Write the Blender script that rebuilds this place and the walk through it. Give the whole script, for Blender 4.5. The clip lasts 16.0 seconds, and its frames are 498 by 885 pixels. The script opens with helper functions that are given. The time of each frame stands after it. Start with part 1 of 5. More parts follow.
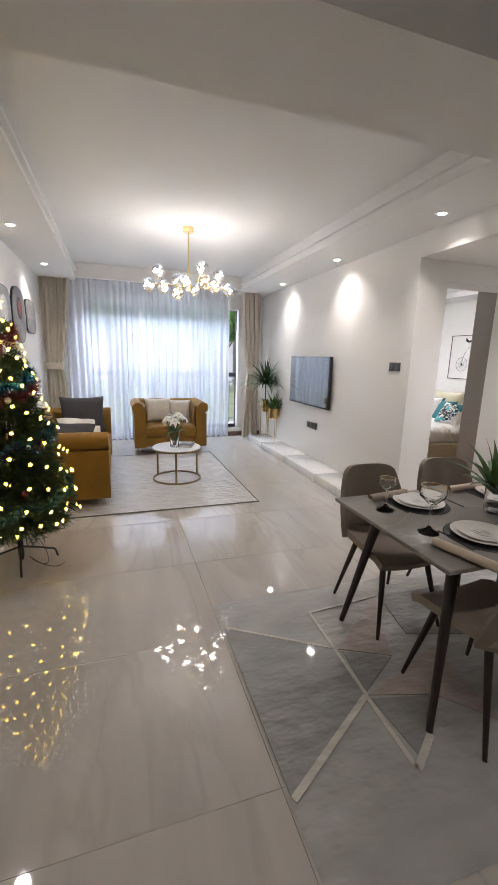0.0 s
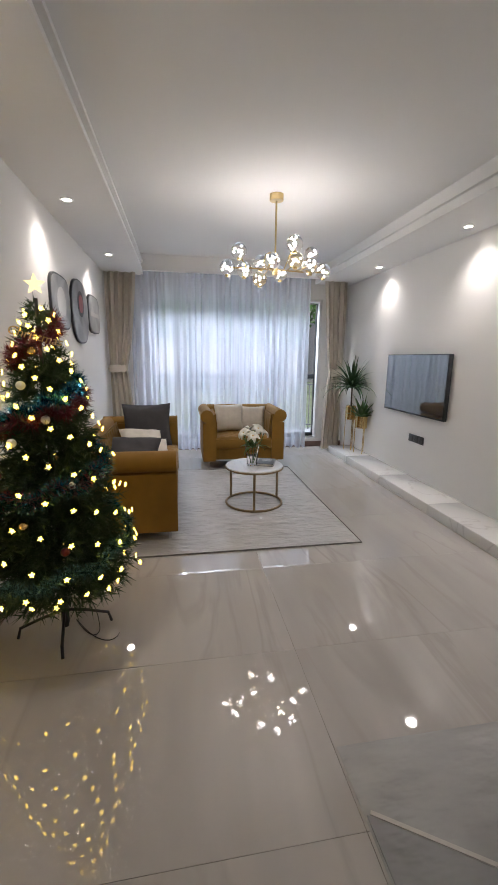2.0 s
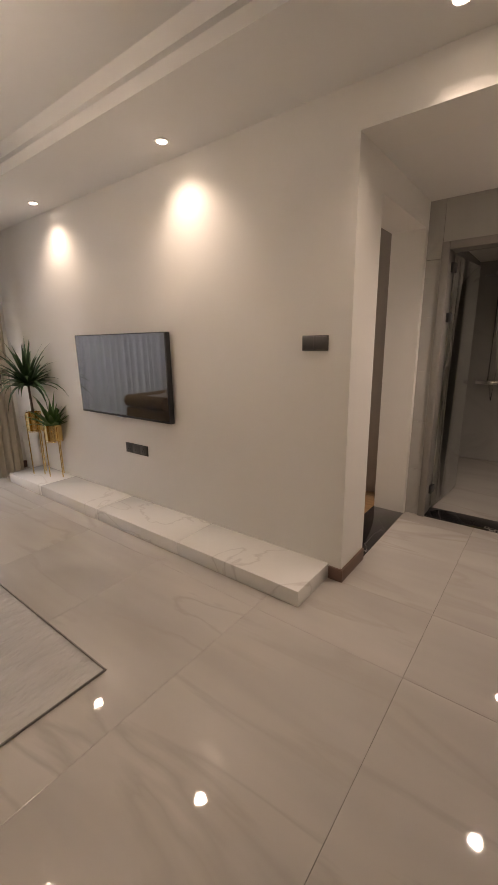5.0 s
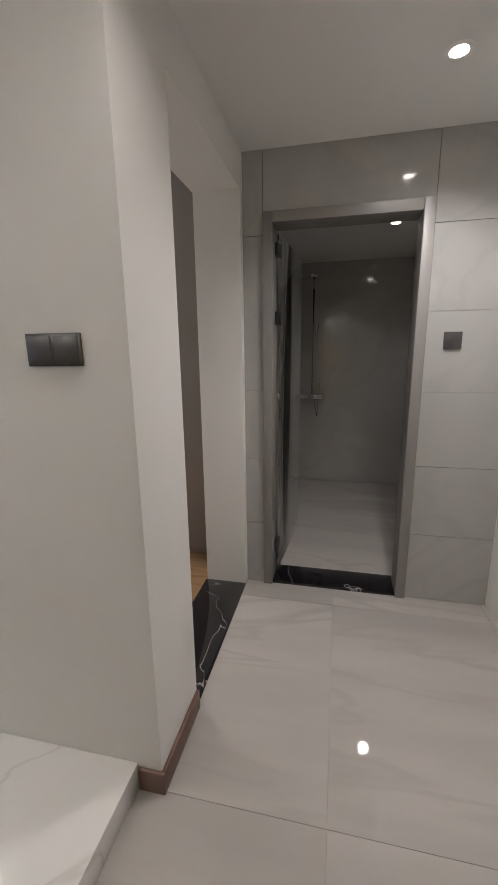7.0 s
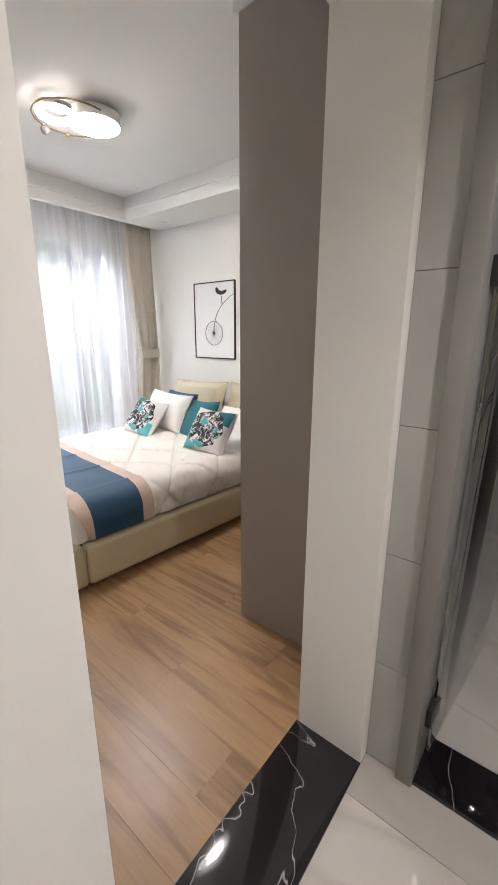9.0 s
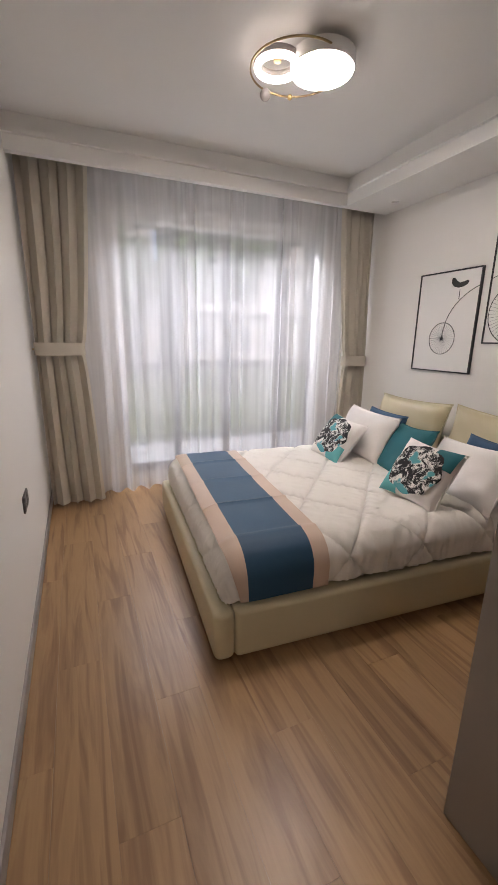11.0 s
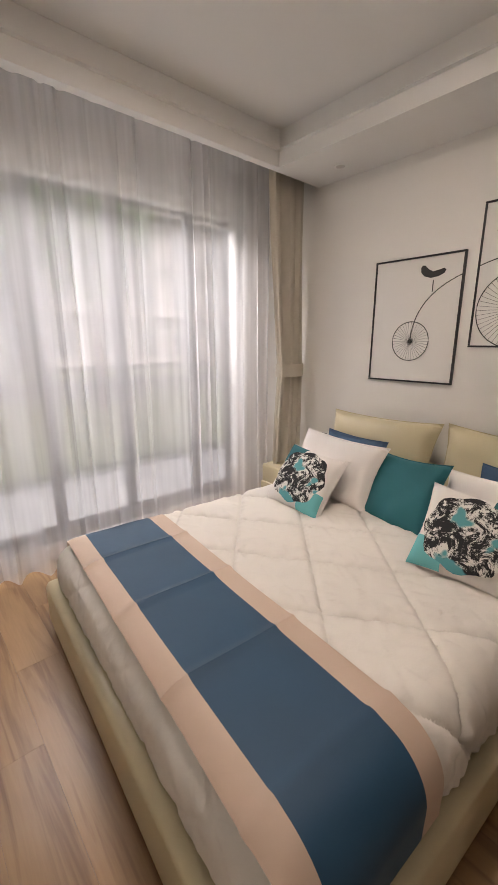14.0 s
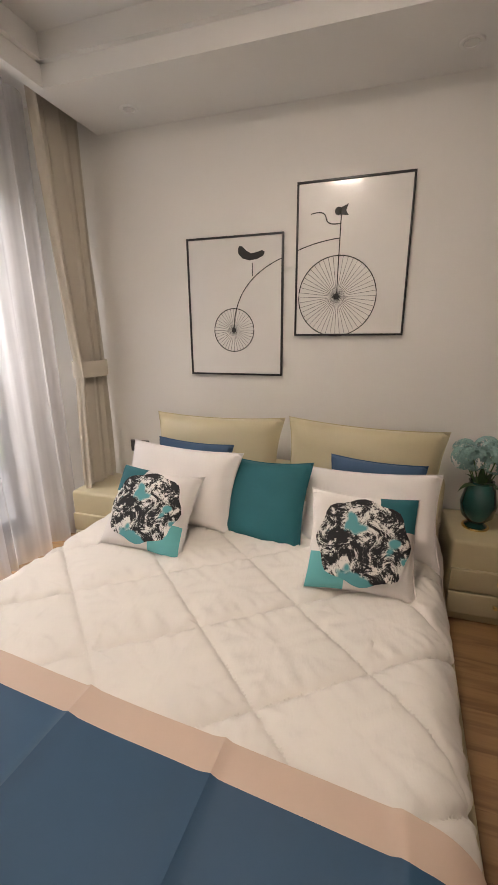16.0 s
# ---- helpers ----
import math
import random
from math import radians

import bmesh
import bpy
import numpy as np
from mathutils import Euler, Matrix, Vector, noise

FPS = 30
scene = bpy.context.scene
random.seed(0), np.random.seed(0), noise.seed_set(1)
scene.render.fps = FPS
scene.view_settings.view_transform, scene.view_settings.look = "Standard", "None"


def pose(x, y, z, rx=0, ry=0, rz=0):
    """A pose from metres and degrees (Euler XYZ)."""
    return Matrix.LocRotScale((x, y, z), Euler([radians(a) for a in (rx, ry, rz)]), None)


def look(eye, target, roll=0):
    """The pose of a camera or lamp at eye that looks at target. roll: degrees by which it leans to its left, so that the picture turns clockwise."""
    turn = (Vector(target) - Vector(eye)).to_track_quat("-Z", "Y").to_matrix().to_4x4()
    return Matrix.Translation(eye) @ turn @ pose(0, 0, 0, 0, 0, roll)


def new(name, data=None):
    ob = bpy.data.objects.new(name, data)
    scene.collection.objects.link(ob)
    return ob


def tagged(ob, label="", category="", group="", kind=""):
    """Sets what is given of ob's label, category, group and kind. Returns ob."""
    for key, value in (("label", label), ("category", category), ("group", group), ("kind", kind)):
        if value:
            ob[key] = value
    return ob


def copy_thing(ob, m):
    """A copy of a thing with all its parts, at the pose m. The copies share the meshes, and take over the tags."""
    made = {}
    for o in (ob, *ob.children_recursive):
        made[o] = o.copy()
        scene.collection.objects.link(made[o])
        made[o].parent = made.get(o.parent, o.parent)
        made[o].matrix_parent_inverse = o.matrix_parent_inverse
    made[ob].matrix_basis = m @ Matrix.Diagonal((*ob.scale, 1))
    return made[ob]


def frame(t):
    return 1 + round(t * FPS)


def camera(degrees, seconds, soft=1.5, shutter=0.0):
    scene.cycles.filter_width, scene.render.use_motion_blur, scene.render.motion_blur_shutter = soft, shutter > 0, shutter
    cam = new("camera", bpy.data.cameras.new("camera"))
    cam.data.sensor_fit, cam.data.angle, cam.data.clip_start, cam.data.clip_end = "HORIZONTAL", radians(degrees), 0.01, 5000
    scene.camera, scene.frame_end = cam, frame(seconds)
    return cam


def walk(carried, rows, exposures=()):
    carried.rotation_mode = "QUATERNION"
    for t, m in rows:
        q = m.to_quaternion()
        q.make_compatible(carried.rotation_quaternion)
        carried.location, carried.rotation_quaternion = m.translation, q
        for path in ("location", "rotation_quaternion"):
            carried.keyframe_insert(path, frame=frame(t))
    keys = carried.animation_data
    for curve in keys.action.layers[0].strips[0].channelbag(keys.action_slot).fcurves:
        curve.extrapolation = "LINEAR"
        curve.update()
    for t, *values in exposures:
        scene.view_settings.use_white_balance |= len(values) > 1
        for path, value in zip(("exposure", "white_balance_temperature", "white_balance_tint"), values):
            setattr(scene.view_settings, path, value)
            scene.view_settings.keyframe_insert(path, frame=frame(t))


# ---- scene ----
cam = camera(63.9, 16.0)
PATH = [
    (0, (0.469, 0.42, 1.496), (1.087, 2.277, 1.084), 1.5),
    (0.5, (0.449, 0.648, 1.512), (0.899, 2.549, 1.083), 1.4),
    (1, (0.444, 0.895, 1.503), (0.81, 2.816, 1.086), 1.5),
    (1.5, (0.461, 1.113, 1.485), (0.776, 3.042, 1.066), 1.3),
    (2, (0.412, 1.372, 1.482), (0.746, 3.3, 1.067), 0.7),
    (2.5, (0.399, 1.604, 1.477), (0.8, 3.514, 1.039), 0.1),
    (3, (0.454, 1.872, 1.495), (0.971, 3.752, 1.05), -0.6),
    (3.5, (0.514, 2.144, 1.496), (1.259, 3.938, 1.024), -0.9),
    (4, (0.622, 2.383, 1.489), (1.639, 4.032, 0.993), -1.2),
    (4.5, (0.841, 2.573, 1.487), (2.116, 4.027, 0.976), -1.3),
    (5, (1.06, 2.749, 1.459), (2.597, 3.932, 0.973), -0.9),
    (5.2, (1.158, 2.813, 1.453), (2.79, 3.867, 0.979), -1.0),
    (7.3, (2.391, 3.137, 1.44), (4.296, 3.55, 0.994), -0.7),
    (7.5, (2.524, 3.132, 1.442), (4.408, 3.634, 0.997), -0.9),
    (8, (2.818, 3.137, 1.463), (4.628, 3.834, 0.972), -0.6),
    (8.5, (3.081, 3.216, 1.46), (4.787, 4.129, 0.953), -0.4),
    (9, (3.322, 3.293, 1.462), (4.83, 4.501, 0.946), 0.1),
    (9.5, (3.545, 3.344, 1.447), (4.776, 4.835, 0.935), 0.9),
    (10, (3.648, 3.427, 1.444), (4.616, 5.102, 0.938), 1.1),
    (10.2, (3.682, 3.503, 1.446), (4.553, 5.231, 0.942), 1.0),
    (12.3, (3.849, 4.489, 1.509), (4.575, 6.284, 1.009), 0.7),
    (12.5, (3.854, 4.566, 1.507), (4.641, 6.339, 1.019), -0.2),
    (13, (3.919, 4.712, 1.486), (4.872, 6.404, 1.006), 0.2),
    (13.5, (3.923, 4.881, 1.496), (5.041, 6.467, 1.012), 0.2),
    (14, (3.96, 5.054, 1.495), (5.239, 6.509, 1.001), -0.1),
    (14.5, (3.998, 5.228, 1.492), (5.422, 6.539, 0.989), -0.1),
    (15, (4.06, 5.399, 1.476), (5.644, 6.505, 0.958), -0.1),
    (15.5, (4.163, 5.529, 1.48), (5.891, 6.386, 0.95), -0.2),
    (16, (4.209, 5.594, 1.484), (6.049, 6.164, 0.946), -0.5),
]
# exposure and white balance drift of the hand-held camera
EXPOSURES = [(0, 1.06, 6150, 15), (2.0, 0.6, 6150, 15), (3.5, 0.38, 6600, 16), (4.0, 0.24, 7500, 21), (5.0, 0.34, 8000, 23), (7.5, 0.62, 6000, 11), (8.0, 0.95, 6000, 10), (8.5, 1.06, 5900, 10), (9.4, 0.84, 6550, 16),
             (10.0, 0.55, 6400, 17), (12.5, 0.12, 7500, 22), (14.0, 0.1, 7400, 20), (16.0, 0.15, 7500, 19)]
walk(cam, [(t, look(eye, target, roll)) for t, eye, target, roll in PATH], EXPOSURES)

# ---------- plan (metres) ----------
XL, XT, XB, XH = -0.62, 3.153, 3.47, 6.64      # left wall, TV wall, bedroom west wall, headboard wall
YS, YW = -1.6, 7.86                             # dining end wall, window walls
YN0, YN1 = 3.655, 3.908                         # wall between hall and bedroom
YH = 2.26                                       # hall south wall
XP = 4.456                                      # bathroom wall
Z1, Z2 = 2.64, 2.85                             # lowered and raised ceilings
ZH = 2.435                                      # hall ceiling
DOOR = (3.492, 4.404, 2.25)                     # bedroom doorway
LWIN = (0.0, 2.72, 0.16, 2.41)                  # living window x0 x1 z0 z1
BWIN = (4.17, 6.33, 0.12, 2.50)                 # bedroom window

# ---------- world and large lights ----------
world = bpy.data.worlds.new("sky")
scene.world = world
world.use_nodes = True
wn = world.node_tree.nodes
sky = wn.new("ShaderNodeTexSky")
sky.sky_type, sky.sun_disc, sky.sun_elevation, sky.sun_rotation = "NISHITA", False, radians(48), radians(200)
sky.dust_density = 4.0
world.node_tree.links.new(sky.outputs[0], wn["Background"].inputs[0])
wn["Background"].inputs[1].default_value = 0.15


def lamp(name, kind, m, energy, color=(1, 1, 1), **more):
    data = bpy.data.lights.new(name, kind)
    data.energy, data.color = energy, color
    for key, value in more.items():
        if key == "size": data.size = value
        if key == "size_y": data.shape, data.size_y = "RECTANGLE", value
        if key == "angle": data.angle = value
        if key == "radius": data.shadow_soft_size = value
        if key == "cone": data.spot_size, data.spot_blend = value, 0.9
    ob = new(name, data)
    ob.matrix_world = m
    return ob


lamp("sun", "SUN", look((0, 0, 10), (3, 6, 1)), 1.5, (1, 0.96, 0.9), angle=radians(10))
lamp("living_window_light", "AREA", look(((LWIN[0] + LWIN[1]) / 2, YW + 1.0, 3.4), ((LWIN[0] + LWIN[1]) / 2, YW - 0.4, 1.0)), 125, (0.84, 0.92, 1), size=2.6, size_y=1.2)
lamp("bedroom_window_light", "AREA", look(((BWIN[0] + BWIN[1]) / 2, YW + 1.0, 3.4), ((BWIN[0] + BWIN[1]) / 2, YW - 0.4, 1.0)), 140, (0.86, 0.93, 1), size=2.0, size_y=1.2)
WARM = (1, 0.93, 0.83)
SPOTS = [(2.93, 3.2), (2.95, 4.83), (2.97, 6.5), (-0.4, 3.2), (-0.4, 4.9), (-0.37, 6.58)]
for sx, sy in SPOTS:
    lamp("downlight_beam", "SPOT", pose(sx, sy, Z1 - 0.02), 20, WARM, radius=0.05, cone=radians(125))
lamp("downlight_beam", "SPOT", pose(3.94, 2.765, ZH - 0.02), 37, (1, 0.95, 0.9), radius=0.04, cone=radians(140))
# two unseen spots added as fill to brighten the dining area
lamp("downlight_beam", "SPOT", pose(0.9, 0.5, Z2 - 0.02), 13, WARM, radius=0.05, cone=radians(140))
lamp("downlight_beam", "SPOT", pose(2.2, 0.5, Z2 - 0.02), 13, WARM, radius=0.05, cone=radians(140))
lamp("bath_light", "SPOT", pose(5.42, 2.77, 2.27), 9.5, (1, 0.95, 0.88), radius=0.04, cone=radians(140))


# ---------- materials ----------
def material(name, color, rough=0.5, metal=0.0, vary=0.08, scale=6.0, bump=0.0, bscale=60.0, coat=0.0, random_piece=0.0, color2=None, stretch=(1, 1, 1), sheen=0.0, bdist=0.004):
    m = bpy.data.materials.new(name)
    m.use_nodes = True
    n, l = m.node_tree.nodes, m.node_tree.links
    b = n["Principled BSDF"]
    b.inputs["Roughness"].default_value, b.inputs["Metallic"].default_value = rough, metal
    b.inputs["Coat Weight"].default_value = coat
    b.inputs["Coat Roughness"].default_value = 0.05
    b.inputs["Sheen Weight"].default_value = sheen
    tc = n.new("ShaderNodeTexCoord")
    mp = n.new("ShaderNodeMapping")
    mp.inputs["Scale"].default_value = stretch
    l.new(tc.outputs["Object"], mp.inputs[0])
    big, fine = n.new("ShaderNodeTexNoise"), n.new("ShaderNodeTexNoise")
    big.inputs["Scale"].default_value, big.inputs["Detail"].default_value = scale, 4
    fine.inputs["Scale"].default_value, fine.inputs["Detail"].default_value = bscale, 3
    l.new(mp.outputs[0], big.inputs["Vector"]), l.new(mp.outputs[0], fine.inputs["Vector"])
    mix = n.new("ShaderNodeMix")
    mix.data_type = "RGBA"
    c = Vector(color)
    a = tuple(max(0, v * (1 - vary)) for v in c)
    z = color2 or tuple(min(1, v * (1 + vary)) for v in c)
    mix.inputs[6].default_value, mix.inputs[7].default_value = (*a, 1), (*z, 1)
    l.new(big.outputs[0], mix.inputs[0])
    out = mix.outputs[2]
    if random_piece:
        info, hsv, mr = n.new("ShaderNodeObjectInfo"), n.new("ShaderNodeHueSaturation"), n.new("ShaderNodeMapRange")
        mr.inputs[3].default_value, mr.inputs[4].default_value = 1 - random_piece, 1 + random_piece
        l.new(info.outputs["Random"], mr.inputs[0]), l.new(mr.outputs[0], hsv.inputs["Value"]), l.new(out, hsv.inputs["Color"])
        out = hsv.outputs[0]
    l.new(out, b.inputs["Base Color"])
    if bump:
        bp = n.new("ShaderNodeBump")
        bp.inputs["Strength"].default_value, bp.inputs["Distance"].default_value = bump, bdist
        l.new(fine.outputs[0], bp.inputs["Height"]), l.new(bp.outputs[0], b.inputs["Normal"])
    return m


def glow(name, color, strength):
    m = bpy.data.materials.new(name)
    m.use_nodes = True
    b = m.node_tree.nodes["Principled BSDF"]
    b.inputs["Base Color"].default_value = (*color, 1)
    b.inputs["Emission Color"].default_value, b.inputs["Emission Strength"].default_value = (*color, 1), strength
    return m


def glass(name, color=(1, 1, 1), rough=0.0, ior=1.45):
    m = bpy.data.materials.new(name)
    m.use_nodes = True
    b = m.node_tree.nodes["Principled BSDF"]
    b.inputs["Base Color"].default_value, b.inputs["Roughness"].default_value = (*color, 1), rough
    b.inputs["Transmission Weight"].default_value, b.inputs["IOR"].default_value = 1.0, ior
    return m


def veined(name, base, vein, rough, vscale, width, coat=0.0, random_piece=0.0, cloud=0.12, stretch=(1, 1, 1), turn=0.5):
    """Polished stone: soft clouds and thin veins, shifted from piece to piece."""
    m = bpy.data.materials.new(name)
    m.use_nodes = True
    n, l = m.node_tree.nodes, m.node_tree.links
    b = n["Principled BSDF"]
    b.inputs["Roughness"].default_value, b.inputs["Coat Weight"].default_value, b.inputs["Coat Roughness"].default_value = rough, coat, 0.03
    tc, mp, info = n.new("ShaderNodeTexCoord"), n.new("ShaderNodeMapping"), n.new("ShaderNodeObjectInfo")
    mp.inputs["Scale"].default_value, mp.inputs["Rotation"].default_value = stretch, (0, 0, turn)
    add = n.new("ShaderNodeVectorMath")
    mul = n.new("ShaderNodeMath")
    mul.operation, mul.inputs[1].default_value = "MULTIPLY", 37.0
    l.new(info.outputs["Random"], mul.inputs[0])
    l.new(tc.outputs["Object"], add.inputs[0]), l.new(mul.outputs[0], add.inputs[1]), l.new(add.outputs[0], mp.inputs[0])
    no = n.new("ShaderNodeTexNoise")
    no.inputs["Scale"].default_value, no.inputs["Detail"].default_value, no.inputs["Distortion"].default_value = vscale, 5, 0.8
    l.new(mp.outputs[0], no.inputs["Vector"])
    sub, ab, mr = n.new("ShaderNodeMath"), n.new("ShaderNodeMath"), n.new("ShaderNodeMapRange")
    sub.operation, sub.inputs[1].default_value, ab.operation = "SUBTRACT", 0.5, "ABSOLUTE"
    l.new(no.outputs[0], sub.inputs[0]), l.new(sub.outputs[0], ab.inputs[0]), l.new(ab.outputs[0], mr.inputs[0])
    mr.inputs[1].default_value, mr.inputs[2].default_value, mr.inputs[3].default_value, mr.inputs[4].default_value = 0, width, 1, 0
    soft = n.new("ShaderNodeTexNoise")
    soft.inputs["Scale"].default_value, soft.inputs["Detail"].default_value = vscale * 1.7, 3
    l.new(mp.outputs[0], soft.inputs["Vector"])
    m1, m2 = n.new("ShaderNodeMix"), n.new("ShaderNodeMix")
    m1.data_type = m2.data_type = "RGBA"
    m1.inputs[6].default_value = (*[v * (1 - cloud) for v in base], 1)
    m1.inputs[7].default_value = (*[min(1, v * (1 + cloud)) for v in base], 1)
    m2.inputs[7].default_value = (*vein, 1)
    l.new(soft.outputs[0], m1.inputs[0]), l.new(m1.outputs[2], m2.inputs[6]), l.new(mr.outputs[0], m2.inputs[0])
    l.new(m2.outputs[2], b.inputs["Base Color"])
    return m


def plank_wood(name, a, c, rough):
    m = bpy.data.materials.new(name)
    m.use_nodes = True
    n, l = m.node_tree.nodes, m.node_tree.links
    b = n["Principled BSDF"]
    b.inputs["Roughness"].default_value = rough
    tc, mp, info = n.new("ShaderNodeTexCoord"), n.new("ShaderNodeMapping"), n.new("ShaderNodeObjectInfo")
    mp.inputs["Scale"].default_value = (1, 0.07, 1)
    add, mul = n.new("ShaderNodeVectorMath"), n.new("ShaderNodeMath")
    mul.operation, mul.inputs[1].default_value = "MULTIPLY", 53.0
    l.new(info.outputs["Random"], mul.inputs[0])
    l.new(tc.outputs["Object"], add.inputs[0]), l.new(mul.outputs[0], add.inputs[1]), l.new(add.outputs[0], mp.inputs[0])
    grain, fine = n.new("ShaderNodeTexNoise"), n.new("ShaderNodeTexNoise")
    grain.inputs["Scale"].default_value, grain.inputs["Detail"].default_value, grain.inputs["Distortion"].default_value = 15, 5, 1.2
    fine.inputs["Scale"].default_value, fine.inputs["Detail"].default_value = 90, 3
    l.new(mp.outputs[0], grain.inputs["Vector"]), l.new(mp.outputs[0], fine.inputs["Vector"])
    mr = n.new("ShaderNodeMapRange")
    mr.inputs[1].default_value, mr.inputs[2].default_value = 0.36, 0.54
    l.new(grain.outputs[0], mr.inputs[0])
    m1, m2, hsv, r2 = n.new("ShaderNodeMix"), n.new("ShaderNodeMix"), n.new("ShaderNodeHueSaturation"), n.new("ShaderNodeMapRange")
    m1.data_type = m2.data_type = "RGBA"
    m2.blend_type = "MULTIPLY"
    m2.inputs[0].default_value = 0.25
    m1.inputs[6].default_value, m1.inputs[7].default_value = (*a, 1), (*c, 1)
    l.new(mr.outputs[0], m1.inputs[0]), l.new(m1.outputs[2], m2.inputs[6]), l.new(fine.outputs[0], m2.inputs[7])
    r2.inputs[3].default_value, r2.inputs[4].default_value = 0.9, 1.1
    l.new(info.outputs["Random"], r2.inputs[0]), l.new(r2.outputs[0], hsv.inputs["Value"]), l.new(m2.outputs[2], hsv.inputs["Color"])
    l.new(hsv.outputs[0], b.inputs["Base Color"])
    bp = n.new("ShaderNodeBump")
    bp.inputs["Strength"].default_value, bp.inputs["Distance"].default_value = 0.15, 0.002
    l.new(fine.outputs[0], bp.inputs["Height"]), l.new(bp.outputs[0], b.inputs["Normal"])
    return m


def sheer_cloth(name, color, open_share):
    m = bpy.data.materials.new(name)
    m.use_nodes = True
    n, l = m.node_tree.nodes, m.node_tree.links
    n.remove(n["Principled BSDF"])
    tr, tl, df = n.new("ShaderNodeBsdfTransparent"), n.new("ShaderNodeBsdfTranslucent"), n.new("ShaderNodeBsdfDiffuse")
    tl.inputs[0].default_value = df.inputs[0].default_value = (*color, 1)
    a, c = n.new("ShaderNodeMixShader"), n.new("ShaderNodeMixShader")
    a.inputs[0].default_value = 0.45
    l.new(tl.outputs[0], a.inputs[1]), l.new(df.outputs[0], a.inputs[2])
    no, mr, tc = n.new("ShaderNodeTexNoise"), n.new("ShaderNodeMapRange"), n.new("ShaderNodeTexCoord")
    no.inputs["Scale"].default_value = 14
    mp = n.new("ShaderNodeMapping")
    mp.inputs["Scale"].default_value = (1, 1, 0.05)
    l.new(tc.outputs["Object"], mp.inputs[0]), l.new(mp.outputs[0], no.inputs["Vector"])
    mr.inputs[1].default_value, mr.inputs[2].default_value = 0.3, 0.7
    mr.inputs[3].default_value, mr.inputs[4].default_value = open_share - 0.08, open_share + 0.08
    l.new(no.outputs[0], mr.inputs[0]), l.new(mr.outputs[0], c.inputs[0])
    l.new(a.outputs[0], c.inputs[1]), l.new(tr.outputs[0], c.inputs[2])
    l.new(c.outputs[0], n["Material Output"].inputs[0])
    return m


WALL = material("wall_paint", (0.79, 0.77, 0.735), 0.75, vary=0.02, scale=1.5, bump=0.05, bscale=180)
CEIL = material("ceiling_paint", (0.78, 0.77, 0.75), 0.8, vary=0.015, scale=1.2, bump=0.03, bscale=150)
TILE = veined("polished_floor_tile", (0.475, 0.44, 0.405), (0.435, 0.40, 0.365), 0.03, 0.75, 0.03, coat=0.6, cloud=0.25, stretch=(2.8, 0.5, 1), turn=0.75)
GROUT = material("grout", (0.44, 0.41, 0.375), 0.8)
WTILE = veined("bathroom_wall_tile", (0.43, 0.42, 0.40), (0.405, 0.395, 0.375), 0.10, 1.6, 0.05, coat=0.5, cloud=0.08)
BLACK = veined("black_marble", (0.010, 0.009, 0.011), (0.32, 0.30, 0.29), 0.1, 1.1, 0.0022, coat=0.5, cloud=0.3)
WMARBLE = veined("white_marble", (0.78, 0.76, 0.73), (0.66, 0.63, 0.6), 0.12, 1.1, 0.012, coat=0.5, cloud=0.05)
PLANK = plank_wood("oak_laminate", (0.255, 0.138, 0.065), (0.395, 0.238, 0.115), 0.36)
SKIRT = material("brown_skirting", (0.17, 0.10, 0.075), 0.45, vary=0.15, scale=14)
GREYSKIRT = material("grey_skirting", (0.30, 0.28, 0.27), 0.4)
FRAME = material("door_frame_grey_metal", (0.27, 0.255, 0.24), 0.5, 0.2, bump=0.02)
DARKFRAME = material("window_frame_dark", (0.035, 0.037, 0.042), 0.4, 0.3)
WHITE = material("white_paint", (0.8, 0.79, 0.77), 0.4, vary=0.02)
BRASS = material("brushed_brass", (0.72, 0.55, 0.26), 0.28, 1.0, vary=0.08, scale=30)
GOLD = material("polished_gold", (0.80, 0.58, 0.26), 0.18, 1.0, vary=0.08, scale=12)
CHROME = material("chrome", (0.75, 0.75, 0.75), 0.1, 1.0, vary=0.02)
CLEAR = glass("clear_glass")
GLOBE = glass("thin_globe_glass", (1.0, 0.97, 0.92), 0, 1.12)
BRONZE = material("dark_bronze", (0.33, 0.24, 0.13), 0.35, 1.0, vary=0.1, scale=30)
SMOKE = glass("amber_glass", (1.0, 0.85, 0.6), 0, 1.12)
PANE = glass("window_glass", (0.97, 0.98, 0.98), 0, 1.05)
MUSTARD = material("mustard_velvet", (0.225, 0.112, 0.006), 0.8, vary=0.3, scale=5, bump=0.25, bscale=220, sheen=0.06)
CHAR = material("charcoal_fabric", (0.055, 0.052, 0.055), 0.9, vary=0.2, scale=20, bump=0.3, bscale=300)
CREAM = material("cream_cushion_fabric", (0.60, 0.55, 0.48), 0.9, vary=0.18, scale=14, bump=0.3, bscale=250)
DRAPE = material("beige_drape_fabric", (0.55, 0.50, 0.42), 0.9, vary=0.06, scale=9, bump=0.2, bscale=350)
SHEER = sheer_cloth("sheer_white_voile", (0.86, 0.90, 0.99), 0.44)
SHEERB = sheer_cloth("sheer_white_voile_bedroom", (0.93, 0.92, 0.94), 0.48)
RUG = material("pale_grey_rug_under_film", (0.46, 0.44, 0.42), 0.45, vary=0.2, scale=3.5, bump=1.0, bscale=7, coat=0.35, stretch=(1, 2.6, 1), bdist=0.03)
SCREEN = material("tv_screen", (0.035, 0.038, 0.048), 0.04, vary=0.0, coat=1.0)
SCREEN.node_tree.nodes["Principled BSDF"].inputs["IOR"].default_value = 1.9
PLASTIC = material("black_plastic", (0.02, 0.02, 0.022), 0.35)
